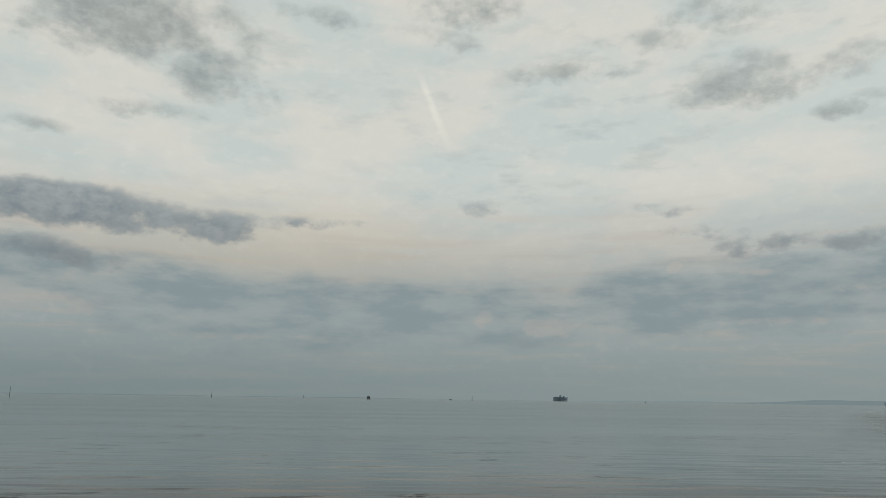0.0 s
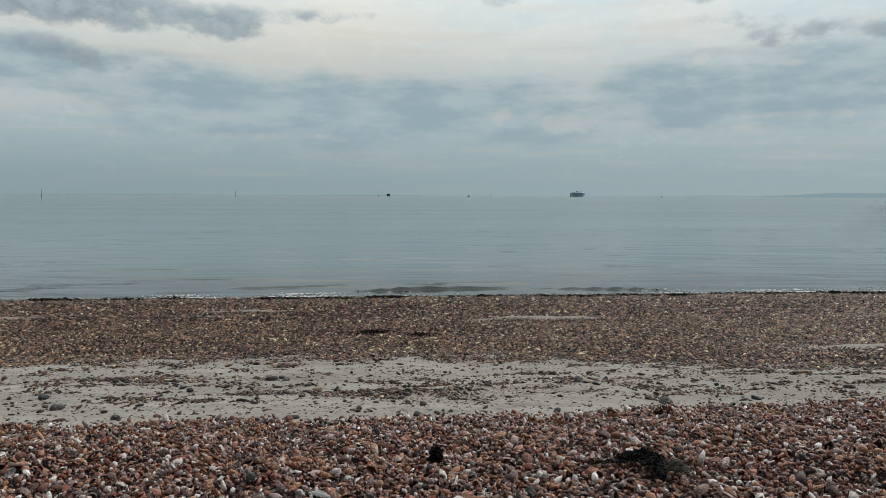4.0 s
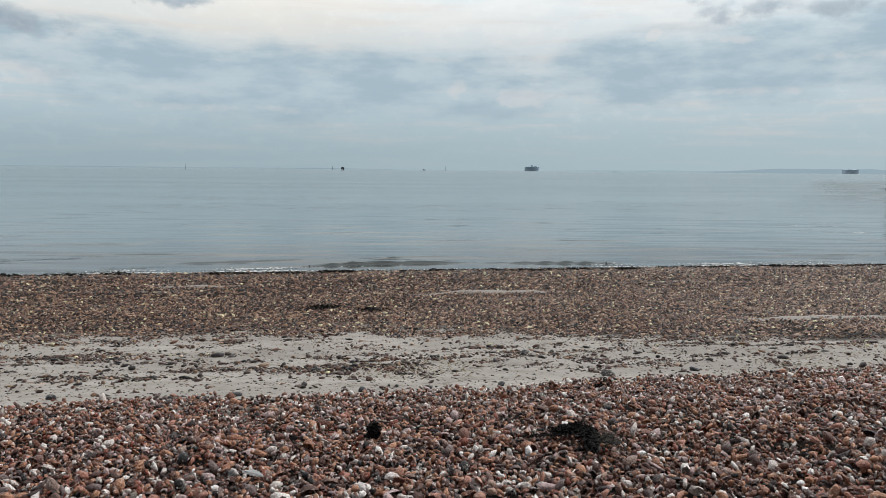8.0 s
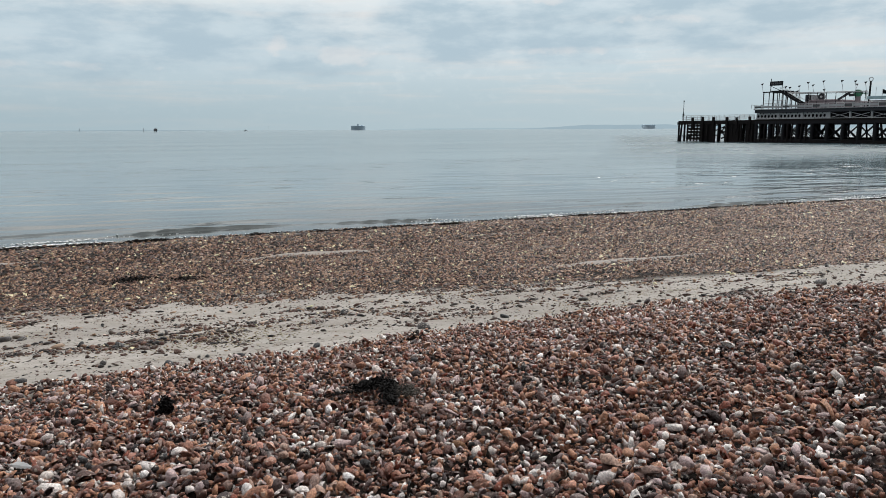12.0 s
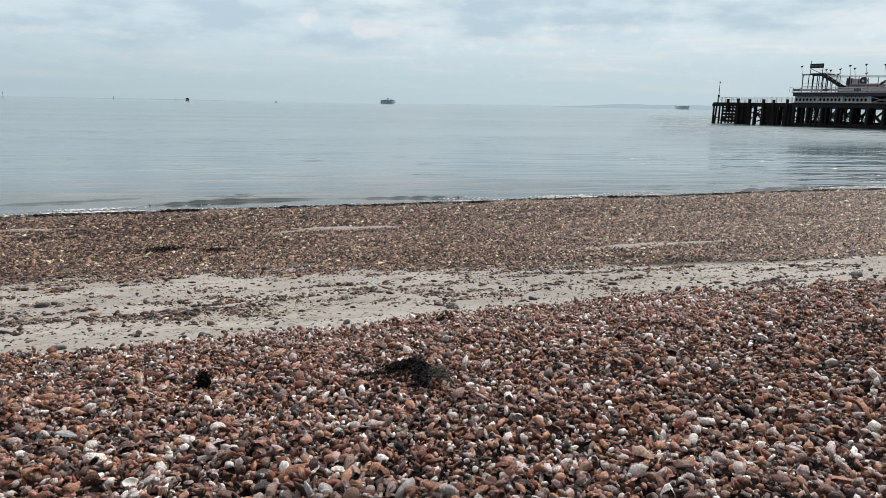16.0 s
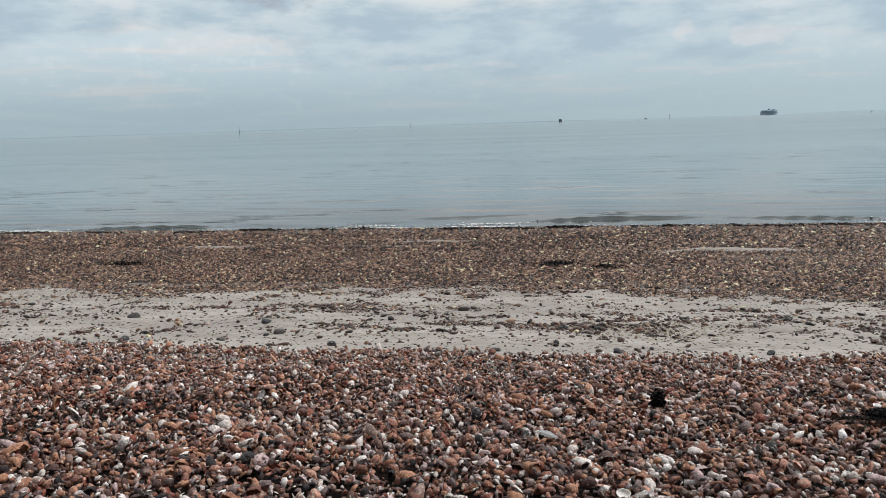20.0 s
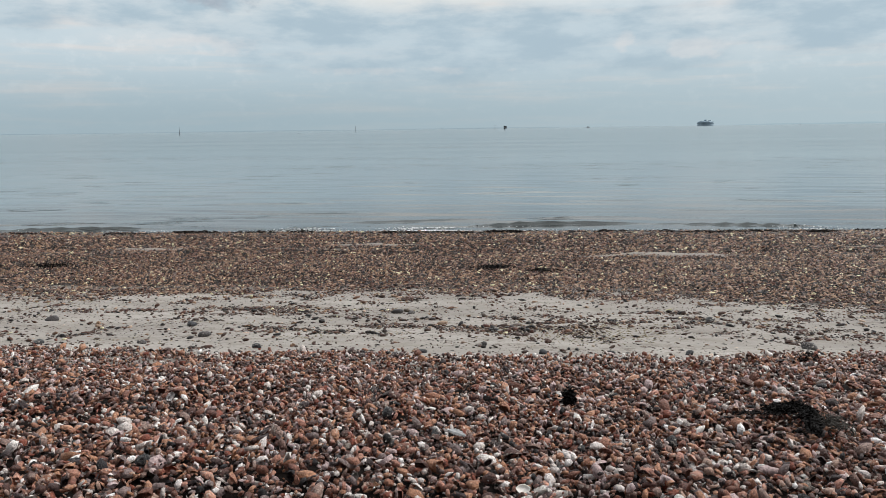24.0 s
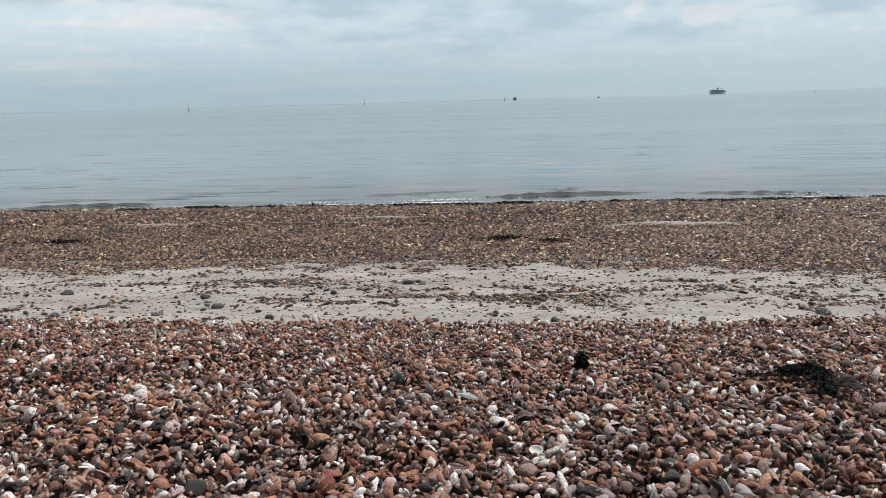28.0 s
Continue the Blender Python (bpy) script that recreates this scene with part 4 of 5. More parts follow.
for x0, x1 in ((5.05, 8.3), (10.3, 13.4), (14.0, 16.1)):
    k = int((x1 - x0) / 0.3)
    for i in range(k):
        part("sheet_plank", boxed(x0 + i * 0.3, x0 + i * 0.3 + 0.285, 0.02 + rng.uniform(0, 0.03), 0.14, -1.2, 3.2), timber_mat, stage)
for a, c in (((8.5, 0.9), (10.1, 2.9)), ((8.5, 2.9), (10.1, 0.9)), ((8.4, 1.9), (10.2, 1.9)), ((13.4, 0.7), (13.95, 0.7)), ((13.4, 1.5), (13.95, 1.5)), ((13.4, 2.3), (13.95, 2.3)), ((0.2, 1.0), (2.2, 1.0))):
    part("brace", beamed((a[0], 0.05, a[1]), (c[0], 0.05, c[1]), 0.2, 0.16), timber_mat, stage)
for x in (1.5, 4.0, 6.5, 9.0, 11.5, 14.0):
    part("cross_brace", beamed((x, 0.5, 0.6), (x + 2.2, 7.6, 3.2), 0.2, 0.2), timber_mat, stage)

fence = thing("stage_railing", PIER, "grey metal railing round the landing stage", "railing")
posts = [0.7 + 0.98 * i for i in range(16)]
for x in posts:
    part("post", rodded((x, 0.25, 3.85), (x, 0.25, 4.82), 0.035), rail_mat, fence)
for z in (4.12, 4.46, 4.8):
    part("rail", rodded((posts[0], 0.25, z), (posts[-1], 0.25, z), 0.024), rail_mat, fence)
for i in range(9):
    part("post", rodded((0.7, 0.25 + 1.2 * i, 3.85), (0.7, 0.25 + 1.2 * i, 4.82), 0.035), rail_mat, fence)
for z in (4.12, 4.46, 4.8):
    part("rail", rodded((0.7, 0.25, z), (0.7, 9.85, z), 0.024), rail_mat, fence)
    part("rail", rodded((0.7, 9.85, z), (posts[-1], 9.85, z), 0.024), rail_mat, fence)
for x in posts:
    part("post", rodded((x, 9.85, 3.85), (x, 9.85, 4.82), 0.035), rail_mat, fence)

mast = thing("navigation_mast", PIER @ Matrix.Translation((0.65, 0.6, 3.85)), "thin dark mast with a light at its top", "mast")
part("pole", rodded((0, 0, 0), (0, 0, 3.5), 0.07, 0.05), iron_mat, mast)
part("box", boxed(-0.13, 0.13, -0.13, 0.13, 0.9, 1.35, bevel=0.02), iron_mat, mast)
part("lamp", rodded((0, 0, 3.5), (0, 0, 3.8), 0.11, 0.08), iron_mat, mast)

pier = thing("pier", PIER, "dark iron pier on braced piles above the sea", "pier")
part("deck", boxed(END, LAND, 0.1, 26, 3.55, 3.93, bevel=0.03), timber_mat, pier)
part("edge_girder", boxed(END, LAND, -0.1, 0.25, 3.12, 3.60, bevel=0.02), iron_mat, pier)
for y in (6.0, 12.0, 18.0):
    part("girder", boxed(END, LAND, y - 0.15, y + 0.15, 3.0, 3.54), iron_mat, pier)
columns = [END + 0.35 + 2.42 * i for i in range(16)]
for i, x in enumerate(columns):
    for y in (0.1, 5.5, 11.0, 17.0):
        part("column", rodded((x, y, -3.5), (x, y, 3.2), 0.27 if y < 1 else 0.2, None, 10), iron_mat, pier)
    for y0, y1 in ((0.1, 5.5), (5.5, 11.0)):
        part("cross_brace", rodded((x, y0, 0.6), (x, y1, 3.0), 0.07, None, 6), iron_mat, pier)
        part("cross_brace", rodded((x, y0, 3.0), (x, y1, 0.6), 0.07, None, 6), iron_mat, pier)
    if i + 1 < len(columns):
        x2 = columns[i + 1]
        for y in (0.1, 5.5, 11.0):
            part("brace", rodded((x, y, 0.5), (x2, y, 2.9), 0.075, None, 6), iron_mat, pier)
            part("brace", rodded((x, y, 2.9), (x2, y, 0.5), 0.075, None, 6), iron_mat, pier)
            part("tie", rodded((x, y, 0.55), (x2, y, 0.55), 0.08, None, 6), iron_mat, pier)
        if x < 24:
            for y in (0.0, 8.2):
                for q in (0.8, 1.6):
                    part("fender_pile", rodded((x + q + rng.uniform(-0.2, 0.2), y - 0.2, -3), (x + q, y, 3.3), 0.17), timber_mat, pier)

for i, x in enumerate(columns[:-1]):
    x2 = columns[i + 1]
    part("wale", boxed(x - 0.1, x2 - 0.12, -0.16, 0.14, -0.6, 0.62 - 0.1 * (i % 3), bevel=0.03), timber_mat, pier)
    part("inner_wale", boxed(x - 0.1, x2 - 0.12, 5.7, 5.95, 0.1, 0.9, bevel=0.03), timber_mat, pier)
    for k in range(3 if x < 40 else 1):
        q = x + rng.uniform(0.3, 2.0)
        y = rng.uniform(0.4, 4.8)
        part("raking_strut", rodded((q, y, 0.0), (q + rng.uniform(-0.9, 0.9), y + 0.2, 3.3), rng.uniform(0.09, 0.17), None, 7), timber_mat, pier)

hall = thing("pier_pavilion", PIER, "long low grey pavilion with round portholes on the pier", "pavilion")
# the wall below the promenade: panels pierced by portholes
def porthole_panel(x0, n):
    pitch, z0, z1, zc, r = 0.62, 3.93, 4.95, 4.42, 0.23
    bm = bmesh.new()
    for i in range(n):
        a, c = x0 + i * pitch, x0 + (i + 1) * pitch
        cx = (a + c) / 2
        ring = [(cx + r * math.cos(k * math.tau / 16), zc + r * 1.15 * math.sin(k * math.tau / 16)) for k in range(16)]
        rim = []
        for k in range(16):
            t = k * math.tau / 16
            q = max(abs(math.cos(t)) / (pitch / 2), abs(math.sin(t)) / ((z1 - zc) if math.sin(t) > 0 else (zc - z0)))
            rim.append((cx + math.cos(t) / q, zc + math.sin(t) / q))
        inner = [bm.verts.new((p[0], 0.30, p[1])) for p in ring]
        outer = [bm.verts.new((p[0], 0.30, p[1])) for p in rim]
        deep = [bm.verts.new((p[0], 0.48, p[1])) for p in ring]
        for k in range(16):
            bm.faces.new((outer[k], outer[(k + 1) % 16], inner[(k + 1) % 16], inner[k]))
            bm.faces.new((inner[k], inner[(k + 1) % 16], deep[(k + 1) % 16], deep[k]))
    bmesh.ops.remove_doubles(bm, verts=bm.verts[:], dist=0.002)
    wall = part("porthole_panel", bm, panel_mat, hall)
    for i in range(n):
        cx = x0 + (i + 0.5) * pitch
        part("porthole", rodded((cx, 0.44, zc), (cx, 0.47, zc), r * 1.2, None, 16), hole_mat, wall)
    part("pilaster", boxed(x0 + n * pitch, x0 + n * pitch + 0.34, 0.22, 0.5, 3.93, 4.98, bevel=0.03), panel_mat, hall)


for x0 in (15.75, 19.85, 23.95):
    porthole_panel(x0, 6)
part("back_wall", boxed(END, LAND, 0.52, 25, 3.94, 4.95), hole_mat, hall)
for i in range(8):
    x0 = 28.15 + i * 3.2
    part("panel_frame", boxed(x0 - 0.12, x0 + 0.12, 0.2, 0.51, 3.93, 4.98), panel_mat, hall)
    part("lattice_bar", beamed((x0 + 0.1, 0.34, 4.05), (x0 + 3.1, 0.34, 4.85), 0.1, 0.08), panel_mat, hall)
    part("lattice_bar", beamed((x0 + 0.1, 0.36, 4.85), (x0 + 3.1, 0.36, 4.05), 0.1, 0.08), panel_mat, hall)
part("sill", boxed(END - 0.05, LAND, 0.12, 0.52, 3.94, 4.02), rail_mat, hall)
part("fascia", boxed(END - 0.1, LAND, 0.0, 26, 4.98, 5.52, bevel=0.03), fascia_mat, hall)
part("cornice", boxed(END - 0.25, LAND, -0.2, 26.1, 5.52, 5.64, bevel=0.02), panel_mat, hall)

prom = thing("promenade_railing", PIER, "pale panelled railing along the promenade roof", "railing")
n = int((LAND - END) / 1.25)
for i in range(n):
    x = END - 0.1 + i * 1.25
    part("post", boxed(x - 0.05, x + 0.05, -0.12, 0.0, 5.64, 6.34, bevel=0.01), rail_mat, prom)
    part("infill", boxed(x + 0.06, x + 1.19, -0.08, -0.04, 5.78 + 0.02 * (i % 3), 6.16), panel_mat if i % 4 else bar_mat, prom)
part("top_rail", rodded((END - 0.2, -0.06, 6.33), (LAND, -0.06, 6.33), 0.04), rail_mat, prom)
part("end_rail", rodded((END - 0.2, -0.06, 6.33), (END - 0.6, -0.2, 6.45), 0.03), rail_mat, prom)
part("corner_lamp", rodded((END - 0.6, -0.2, 6.45), (END - 0.62, -0.2, 5.7), 0.04), rail_mat, prom)

canopy = thing("viewing_frame", PIER @ Matrix.Translation((-0.5, 0, 0)), "open dark steel frame with a stair beside it", "steel frame")
for x in (16.9, 17.9, 18.6, 19.4, 20.2, 20.9):
    for y in (1.0, 4.2):
        part("post", rodded((x, y, 5.64), (x, y, 8.5), 0.07), iron_mat, canopy)
part("beam", boxed(16.7, 21.2, 0.9, 1.1, 8.42, 8.6), iron_mat, canopy)
part("beam", boxed(16.7, 21.2, 4.1, 4.3, 8.42, 8.6), iron_mat, canopy)
part("platform", boxed(18.2, 20.4, 0.9, 4.3, 8.6, 8.72), iron_mat, canopy)
for z in (6.6, 7.05):
    part("rail", rodded((16.9, 1.0, z), (20.9, 1.0, z), 0.035), rail_mat, canopy)
for y in (0.85, 2.0):
    part("stringer", beamed((19.7, y, 8.7), (23.6, y, 6.4), 0.09, 0.34), iron_mat, canopy)
    part("handrail", rodded((19.7, y, 9.3), (23.6, y, 7.05), 0.035), rail_mat, canopy)
for i in range(11):
    x, z = 19.9 + i * 0.35, 8.62 - i * 0.207
    part("tread", boxed(x - 0.14, x + 0.14, 0.87, 1.98, z - 0.03, z + 0.02), iron_mat, canopy)
    if i % 2 == 0:
        part("baluster", rodded((x, 0.85, z), (x, 0.85, z + 0.6), 0.025), rail_mat, canopy)

sign = thing("pier_sign", PIER @ Matrix.Translation((17.4, 1.0, 8.6)), "dark rectangular sign board on posts with faded lettering", "sign")
part("board", boxed(0, 2.3, -0.06, 0.06, 0.95, 1.68, bevel=0.02), sign_mat, sign)
part("post", rodded((0.12, 0.1, 0), (0.12, 0.1, 2.15), 0.06), iron_mat, sign)
part("post", rodded((2.15, 0.1, 0), (2.15, 0.1, 1.6), 0.05), iron_mat, sign)
for i, w in enumerate((0.22, 0.18, 0.26, 0.2, 0.24, 0.2)):
    part("lettering", boxed(0.22 + i * 0.33, 0.22 + i * 0.33 + w, -0.075, -0.062, 1.2, 1.46), bar_mat, sign)
part("brace", beamed((0.12, 0.15, 0.9), (1.2, 1.6, 0.1), 0.07, 0.07), iron_mat, sign)

ride = thing("fairground_ride", PIER @ Matrix.Translation((-1.1, 0, 0)), "low dark fairground ride with rails above a panelled base", "ride")
part("base", boxed(22.8, 31.6, 2.2, 9.0, 5.64, 6.75, bevel=0.05), brown_mat, ride)
part("hump", boxed(24.8, 29.2, 2.0, 8.0, 6.75, 7.0, bevel=0.1), brown_mat, ride)
for x0, x1, z1 in ((24.0, 24.75, 7.9), (24.95, 25.5, 7.85), (25.9, 26.2, 7.8)):
    part("car", boxed(x0, x1, 2.4, 3.6, 6.75, z1, bevel=0.08), fascia_mat if x1 < 25 else panel_mat, ride)
part("wheel", rodded((26.8, 2.2, 7.45), (26.8, 2.5, 7.45), 0.55, None, 20), fascia_mat, ride)
part("hub", rodded((26.8, 2.1, 7.45), (26.8, 2.25, 7.45), 0.18, None, 12), rail_mat, ride)
part("track", rodded((20.9, 2.0, 8.3), (34.0, 2.0, 8.05), 0.07), rail_mat, ride)
part("track", rodded((20.9, 2.4, 8.15), (34.0, 2.4, 7.9), 0.05), bar_mat, ride)
for i in range(9):
    x = 21.6 + 1.5 * i
    part("support", rodded((x, 2.2, 5.64), (x, 2.2, 8.2), 0.05), iron_mat, ride)
part("chute", beamed((29.4, 2.4, 6.9), (31.2, 2.4, 8.0), 0.3, 0.3), fascia_mat, ride)
part("tank", rodded((31.0, 2.6, 7.55), (31.9, 2.6, 7.6), 0.22), fascia_mat, ride)

disc = thing("green_ride_drum", PIER @ Matrix.Translation((31.2, 2.4, 5.64)), "green round fairground drum on a stand", "ride drum")
part("drum", rodded((0, 0, 2.15), (0.0, 0.5, 2.15), 0.58, None, 18), green_mat, disc)
part("stand", boxed(-0.35, 0.35, 0, 0.5, 0, 1.7, bevel=0.04), brown_mat, disc)
part("arm", beamed((0.5, 0.2, 2.1), (1.5, 0.2, 2.0), 0.12, 0.12), green_mat, disc)

stall = thing("awning_stall", PIER @ Matrix.Translation((33.4, 1.6, 5.64)), "small stall under a pale blue awning", "stall")
part("counter", boxed(0, 2.6, 0, 2.2, 0, 0.95, bevel=0.04), brown_mat, stall)
part("awning", beamed((-0.15, 0.9, 1.55), (2.8, 0.9, 1.5), 2.6, 0.12), blue_mat, stall)
part("valance", boxed(-0.15, 2.8, -0.44, -0.39, 1.12, 1.5, bevel=0.01), blue_mat, stall)
for x in (0.1, 2.5):
    part("pole", rodded((x, -0.2, 0), (x, -0.2, 1.5), 0.04), rail_mat, stall)
pole = thing("flag_pole", PIER @ Matrix.Translation((34.6, 3.0, 5.64)), "short pole with a dark drooping flag on the promenade", "flag")
part("pole", rodded((0, 0, 0), (0, 0, 2.7), 0.04, 0.03), rail_mat, pole)
bm = bmesh.new()
cloth = [[bm.verts.new((0.04 + 0.14 * i, 0.05 * math.sin(i * 1.6), 2.65 - 0.22 * j - 0.05 * i * (1 if j < 2 else 0.4))) for i in range(5)] for j in range(4)]
for j in range(3):
    for i in range(4):
        bm.faces.new((cloth[j][i], cloth[j][i + 1], cloth[j + 1][i + 1], cloth[j + 1][i]))
bmesh.ops.solidify(bm, geom=bm.faces[:], thickness=0.012)
part("flag", bm, flag_mat, pole)
shed = thing("flat_roofed_kiosk", PIER @ Matrix.Translation((36.6, 1.4, 5.64)), "brown flat-roofed kiosk on the promenade", "kiosk")
part("wall", boxed(0, 6.5, 0, 4, 0, 1.5), brown_mat, shed)
part("roof", boxed(-0.3, 6.8, -0.3, 4.2, 1.5, 1.68, bevel=0.03), fascia_mat, shed)
part("hatch", boxed(1.2, 3.4, -0.03, 0.0, 0.6, 1.3), hole_mat, shed)

tower = thing("tall_ring_post", PIER @ Matrix.Translation((32.7, 3.0, 5.64)), "tall dark post with a ring on top", "post")
part("post", rodded((0, 0, 0), (0.08, 0, 4.0), 0.17, 0.14), iron_mat, tower)
bm = bmesh.new()
for k in range(14):
    a, c = k * math.tau / 14, (k + 1) * math.tau / 14
    rod(bm, (0.08 + 0.3 * math.cos(a), 0, 4.25 + 0.3 * math.sin(a)), (0.08 + 0.3 * math.cos(c), 0, 4.25 + 0.3 * math.sin(c)), 0.055, None, 6)
part("ring", bm, rail_mat, tower)
ae = thing("aerial", PIER @ Matrix.Translation((33.2, 4.0, 5.64)), "thin pale upright aerial", "aerial")
part("rod", rodded((0, 0, 0), (0.05, 0, 3.1), 0.035, 0.02), rail_mat, ae)
part("foot", boxed(-0.15, 0.15, -0.15, 0.15, 0, 0.12, bevel=0.02), rail_mat, ae)


def swan_lamp(x, y, high, side):
    """A curved pole with a hooded lamp at its tip."""
    p = thing("swan_neck_lamp", PIER @ Matrix.Translation((x - 0.5 * y, y, 5.64)), "curved pole with a dark hooded lamp, above the promenade", "lamp post", "promenade lamps")
    pts = [Vector((side * 0.16 * math.sin(t * 3.4) - side * 0.28 * t * t, 0, high * t)) for t in (0, 0.2, 0.4, 0.6, 0.8, 1.0)]
    bm = bmesh.new()
    for a, c in zip(pts, pts[1:]):
        rod(bm, a, c, 0.035, None, 6)
    part("pole", bm, rail_mat, p)
    tip = pts[-1]
    bm = bmesh.new()
    bmesh.ops.create_cone(bm, cap_ends=True, segments=10, radius1=0.17, radius2=0.04, depth=0.36, matrix=Matrix.Translation(tip + Vector((side * 0.16, 0, 0))) @ Matrix.Rotation(side * 1.1, 4, "Y"))
    part("hood", bm, flag_mat, p)


for x, y, high, side in ((16.7, 1.4, 4.3, 1), (20.9, 2.0, 3.7, 1), (21.6, 3.0, 3.6, 1), (23.2, 2.0, 3.7, 1), (22.9, 4.0, 3.0, 1), (24.7, 2.0, 4.2, 1), (25.5, 3.0, 3.8, 1), (27.2, 2.0, 4.3, 1), (27.4, 5.0, 3.1, 1), (30.1, 2.0, 4.2, 1), (32.2, 3.0, 4.1, 1), (32.1, 5.0, 3.7, -1), (33.8, 4.0, 3.9, 1), (36.8, 2.0, 2.7, -1)):
    swan_lamp(x, y, high, side)


# ---------------------------------------------------------------- on the beach: weed, feather, wood, wrack, foam
def on_beach(u, v, up=0.0):
    return SHORE @ Matrix.Translation((u, v, float(ground_z(u, v)) + up))


def sliver_cloud(name, n, spread, length, mat, parent, seed, label="", thick=0.1, rise=1.0):
    """A tangle of short bent blades."""
    g = np.random.default_rng(seed)
    pos = g.normal(size=(n, 3)) * np.array(spread)
    pos[:, 2] = np.abs(pos[:, 2])
    ln = length * g.uniform(0.5, 1.3, n)
    size = np.stack([ln, ln * thick * g.uniform(0.7, 1.8, n), ln * thick * g.uniform(0.4, 0.9, n)], -1)
    rot = turns(g.uniform(0, 6.28, n), g.normal(0, 0.5 * rise, n), g.normal(0, 0.8, n))
    co, fa = OCTA
    pts = np.einsum("nij,nkj->nki", rot, co[None] * size[:, None, :]) + pos[:, None, :]
    faces = (fa[None] + (np.arange(n) * len(co))[:, None, None]).reshape(-1, 3)
    ob = new(name, raw_mesh(name, pts.reshape(-1, 3), faces, mat, smooth=False))
    ob.parent = parent
    tagged(ob, kind="stuff")
    if label:
        tagged(ob, label)
    return ob


w = thing("seaweed_clump", on_beach(1.04, 2.74, 0.054), "matted black dried seaweed lying on pebbles", "seaweed")
for k, (du, dv, su, sv, n) in enumerate(((-0.03, 0.03, 0.024, 0.014, 1300), (0.035, 0.05, 0.020, 0.014, 1000), (0.075, 0.0, 0.011, 0.020, 600))):
    lobe = sliver_cloud("black_mat", n, (su, sv, 0.010), 0.009, weed_mat, w, 1 + 20 * k, thick=0.4)
    lobe.location = (du, dv, 0.004)
for k, (du, dv, su, sv, n) in enumerate(((0.045, -0.08, 0.014, 0.028, 560), (0.0, -0.2, 0.012, 0.03, 300))):
    arm = sliver_cloud("trailing_frond", n, (su, sv, 0.009), 0.010, weed_mat, w, 2 + 30 * k, thick=0.4)
    arm.location = (du, dv, 0.014 + 0.012 * k)
thread = sliver_cloud("thin_frond", 160, (0.05, 0.008, 0.004), 0.012, weed_mat, w, 6, thick=0.25)
thread.location = (-0.12, -0.01, 0.008)
tuft = sliver_cloud("grey_tuft", 420, (0.026, 0.04, 0.010), 0.013, tuft_mat, w, 3, "grey brittle tuft", thick=0.14)
tuft.location = (0.10, -0.13, 0.016)
# black slivers stand in for the shade of a narrow gap between pebbles
w2 = thing("gap_lump", on_beach(0.22, 2.93, 0.058), "black lump in place of a dark gap between pebbles", "seaweed")
sliver_cloud("black_mat", 1000, (0.011, 0.010, 0.022), 0.009, weed_mat, w2, 4, thick=0.5)
for k, (u, v, a, n) in enumerate(((-0.05, 11.75, 0.16, 260), (0.68, 11.42, 0.12, 160), (-7.89, 11.98, 0.2, 280), (1.9, 4.55, 0.035, 160))):
    c = thing("seaweed_patch", on_beach(u, v, 0.02), "dark patch of dried seaweed on shingle", "seaweed", "seaweed patches")
    sliver_cloud("fronds", n, (a, a * 0.5, 0.02), 0.03 if a > 0.1 else 0.018, wrack_mat if k % 2 else weed_mat, c, 10 + k, thick=0.3)

f = thing("feather", on_beach(-0.23, 2.50, 0.072) @ Matrix.Rotation(radians(-30), 4, "Z") @ Matrix.Rotation(radians(6), 4, "Y") @ Matrix.Rotation(radians(46), 4, "X") @ Matrix.Diagonal((1.2, 1.25, 1.0, 1.0)), "small white gull feather lying on pebbles", "feather")
bm = bmesh.new()
left, right, mid = [], [], []
for i in range(13):
    t = i / 12
    wide = 0.013 * math.sin(math.pi * min(1, t * 1.05 + 0.02)) ** 0.6 * (1 - 0.35 * t) + 0.0008
    x, z = -0.035 + 0.075 * t, 0.012 * math.sin(t * 2.2)
    jag = 0.0022 * (i % 2)
    mid.append(bm.verts.new((x, 0.0, z + 0.0016)))
    left.append(bm.verts.new((x + 0.004, wide - jag, z)))
    right.append(bm.verts.new((x + 0.004, -wide * 0.7 + jag, z - 0.001)))
for i in range(12):
    bm.faces.new((mid[i], mid[i + 1], left[i + 1], left[i]))
    bm.faces.new((right[i], right[i + 1], mid[i + 1], mid[i]))
bmesh.ops.solidify(bm, geom=bm.faces[:], thickness=0.0008)
part("vane", bm, feather_mat, f)
part("quill", rodded((-0.052, 0, -0.002), (0.036, 0, 0.012), 0.0013, 0.0005, 6), quill_mat, f)

d = thing("driftwood_stick", on_beach(-3.05, 3.45, 0.10) @ Matrix.Rotation(radians(8), 4, "Z") @ Matrix.Rotation(radians(-36), 4, "Y"), "thin bleached driftwood stick lying on shingle", "driftwood")
bm = bmesh.new()
pts = [Vector((-0.12 + 0.04 * i, 0.012 * math.sin(i * 1.3), 0.006 * math.cos(i * 1.7) + 0.006 * i)) for i in range(7)]
for i, (a, c) in enumerate(zip(pts, pts[1:])):
    rod(bm, a, c, 0.010 - 0.0009 * i, 0.0098 - 0.0009 * (i + 1), 7)
part("stem", bm, stick_mat, d)
part("twig", rodded(pts[3], pts[3] + Vector((0.05, 0.05, 0.02)), 0.005, 0.002, 6), stick_mat, d)


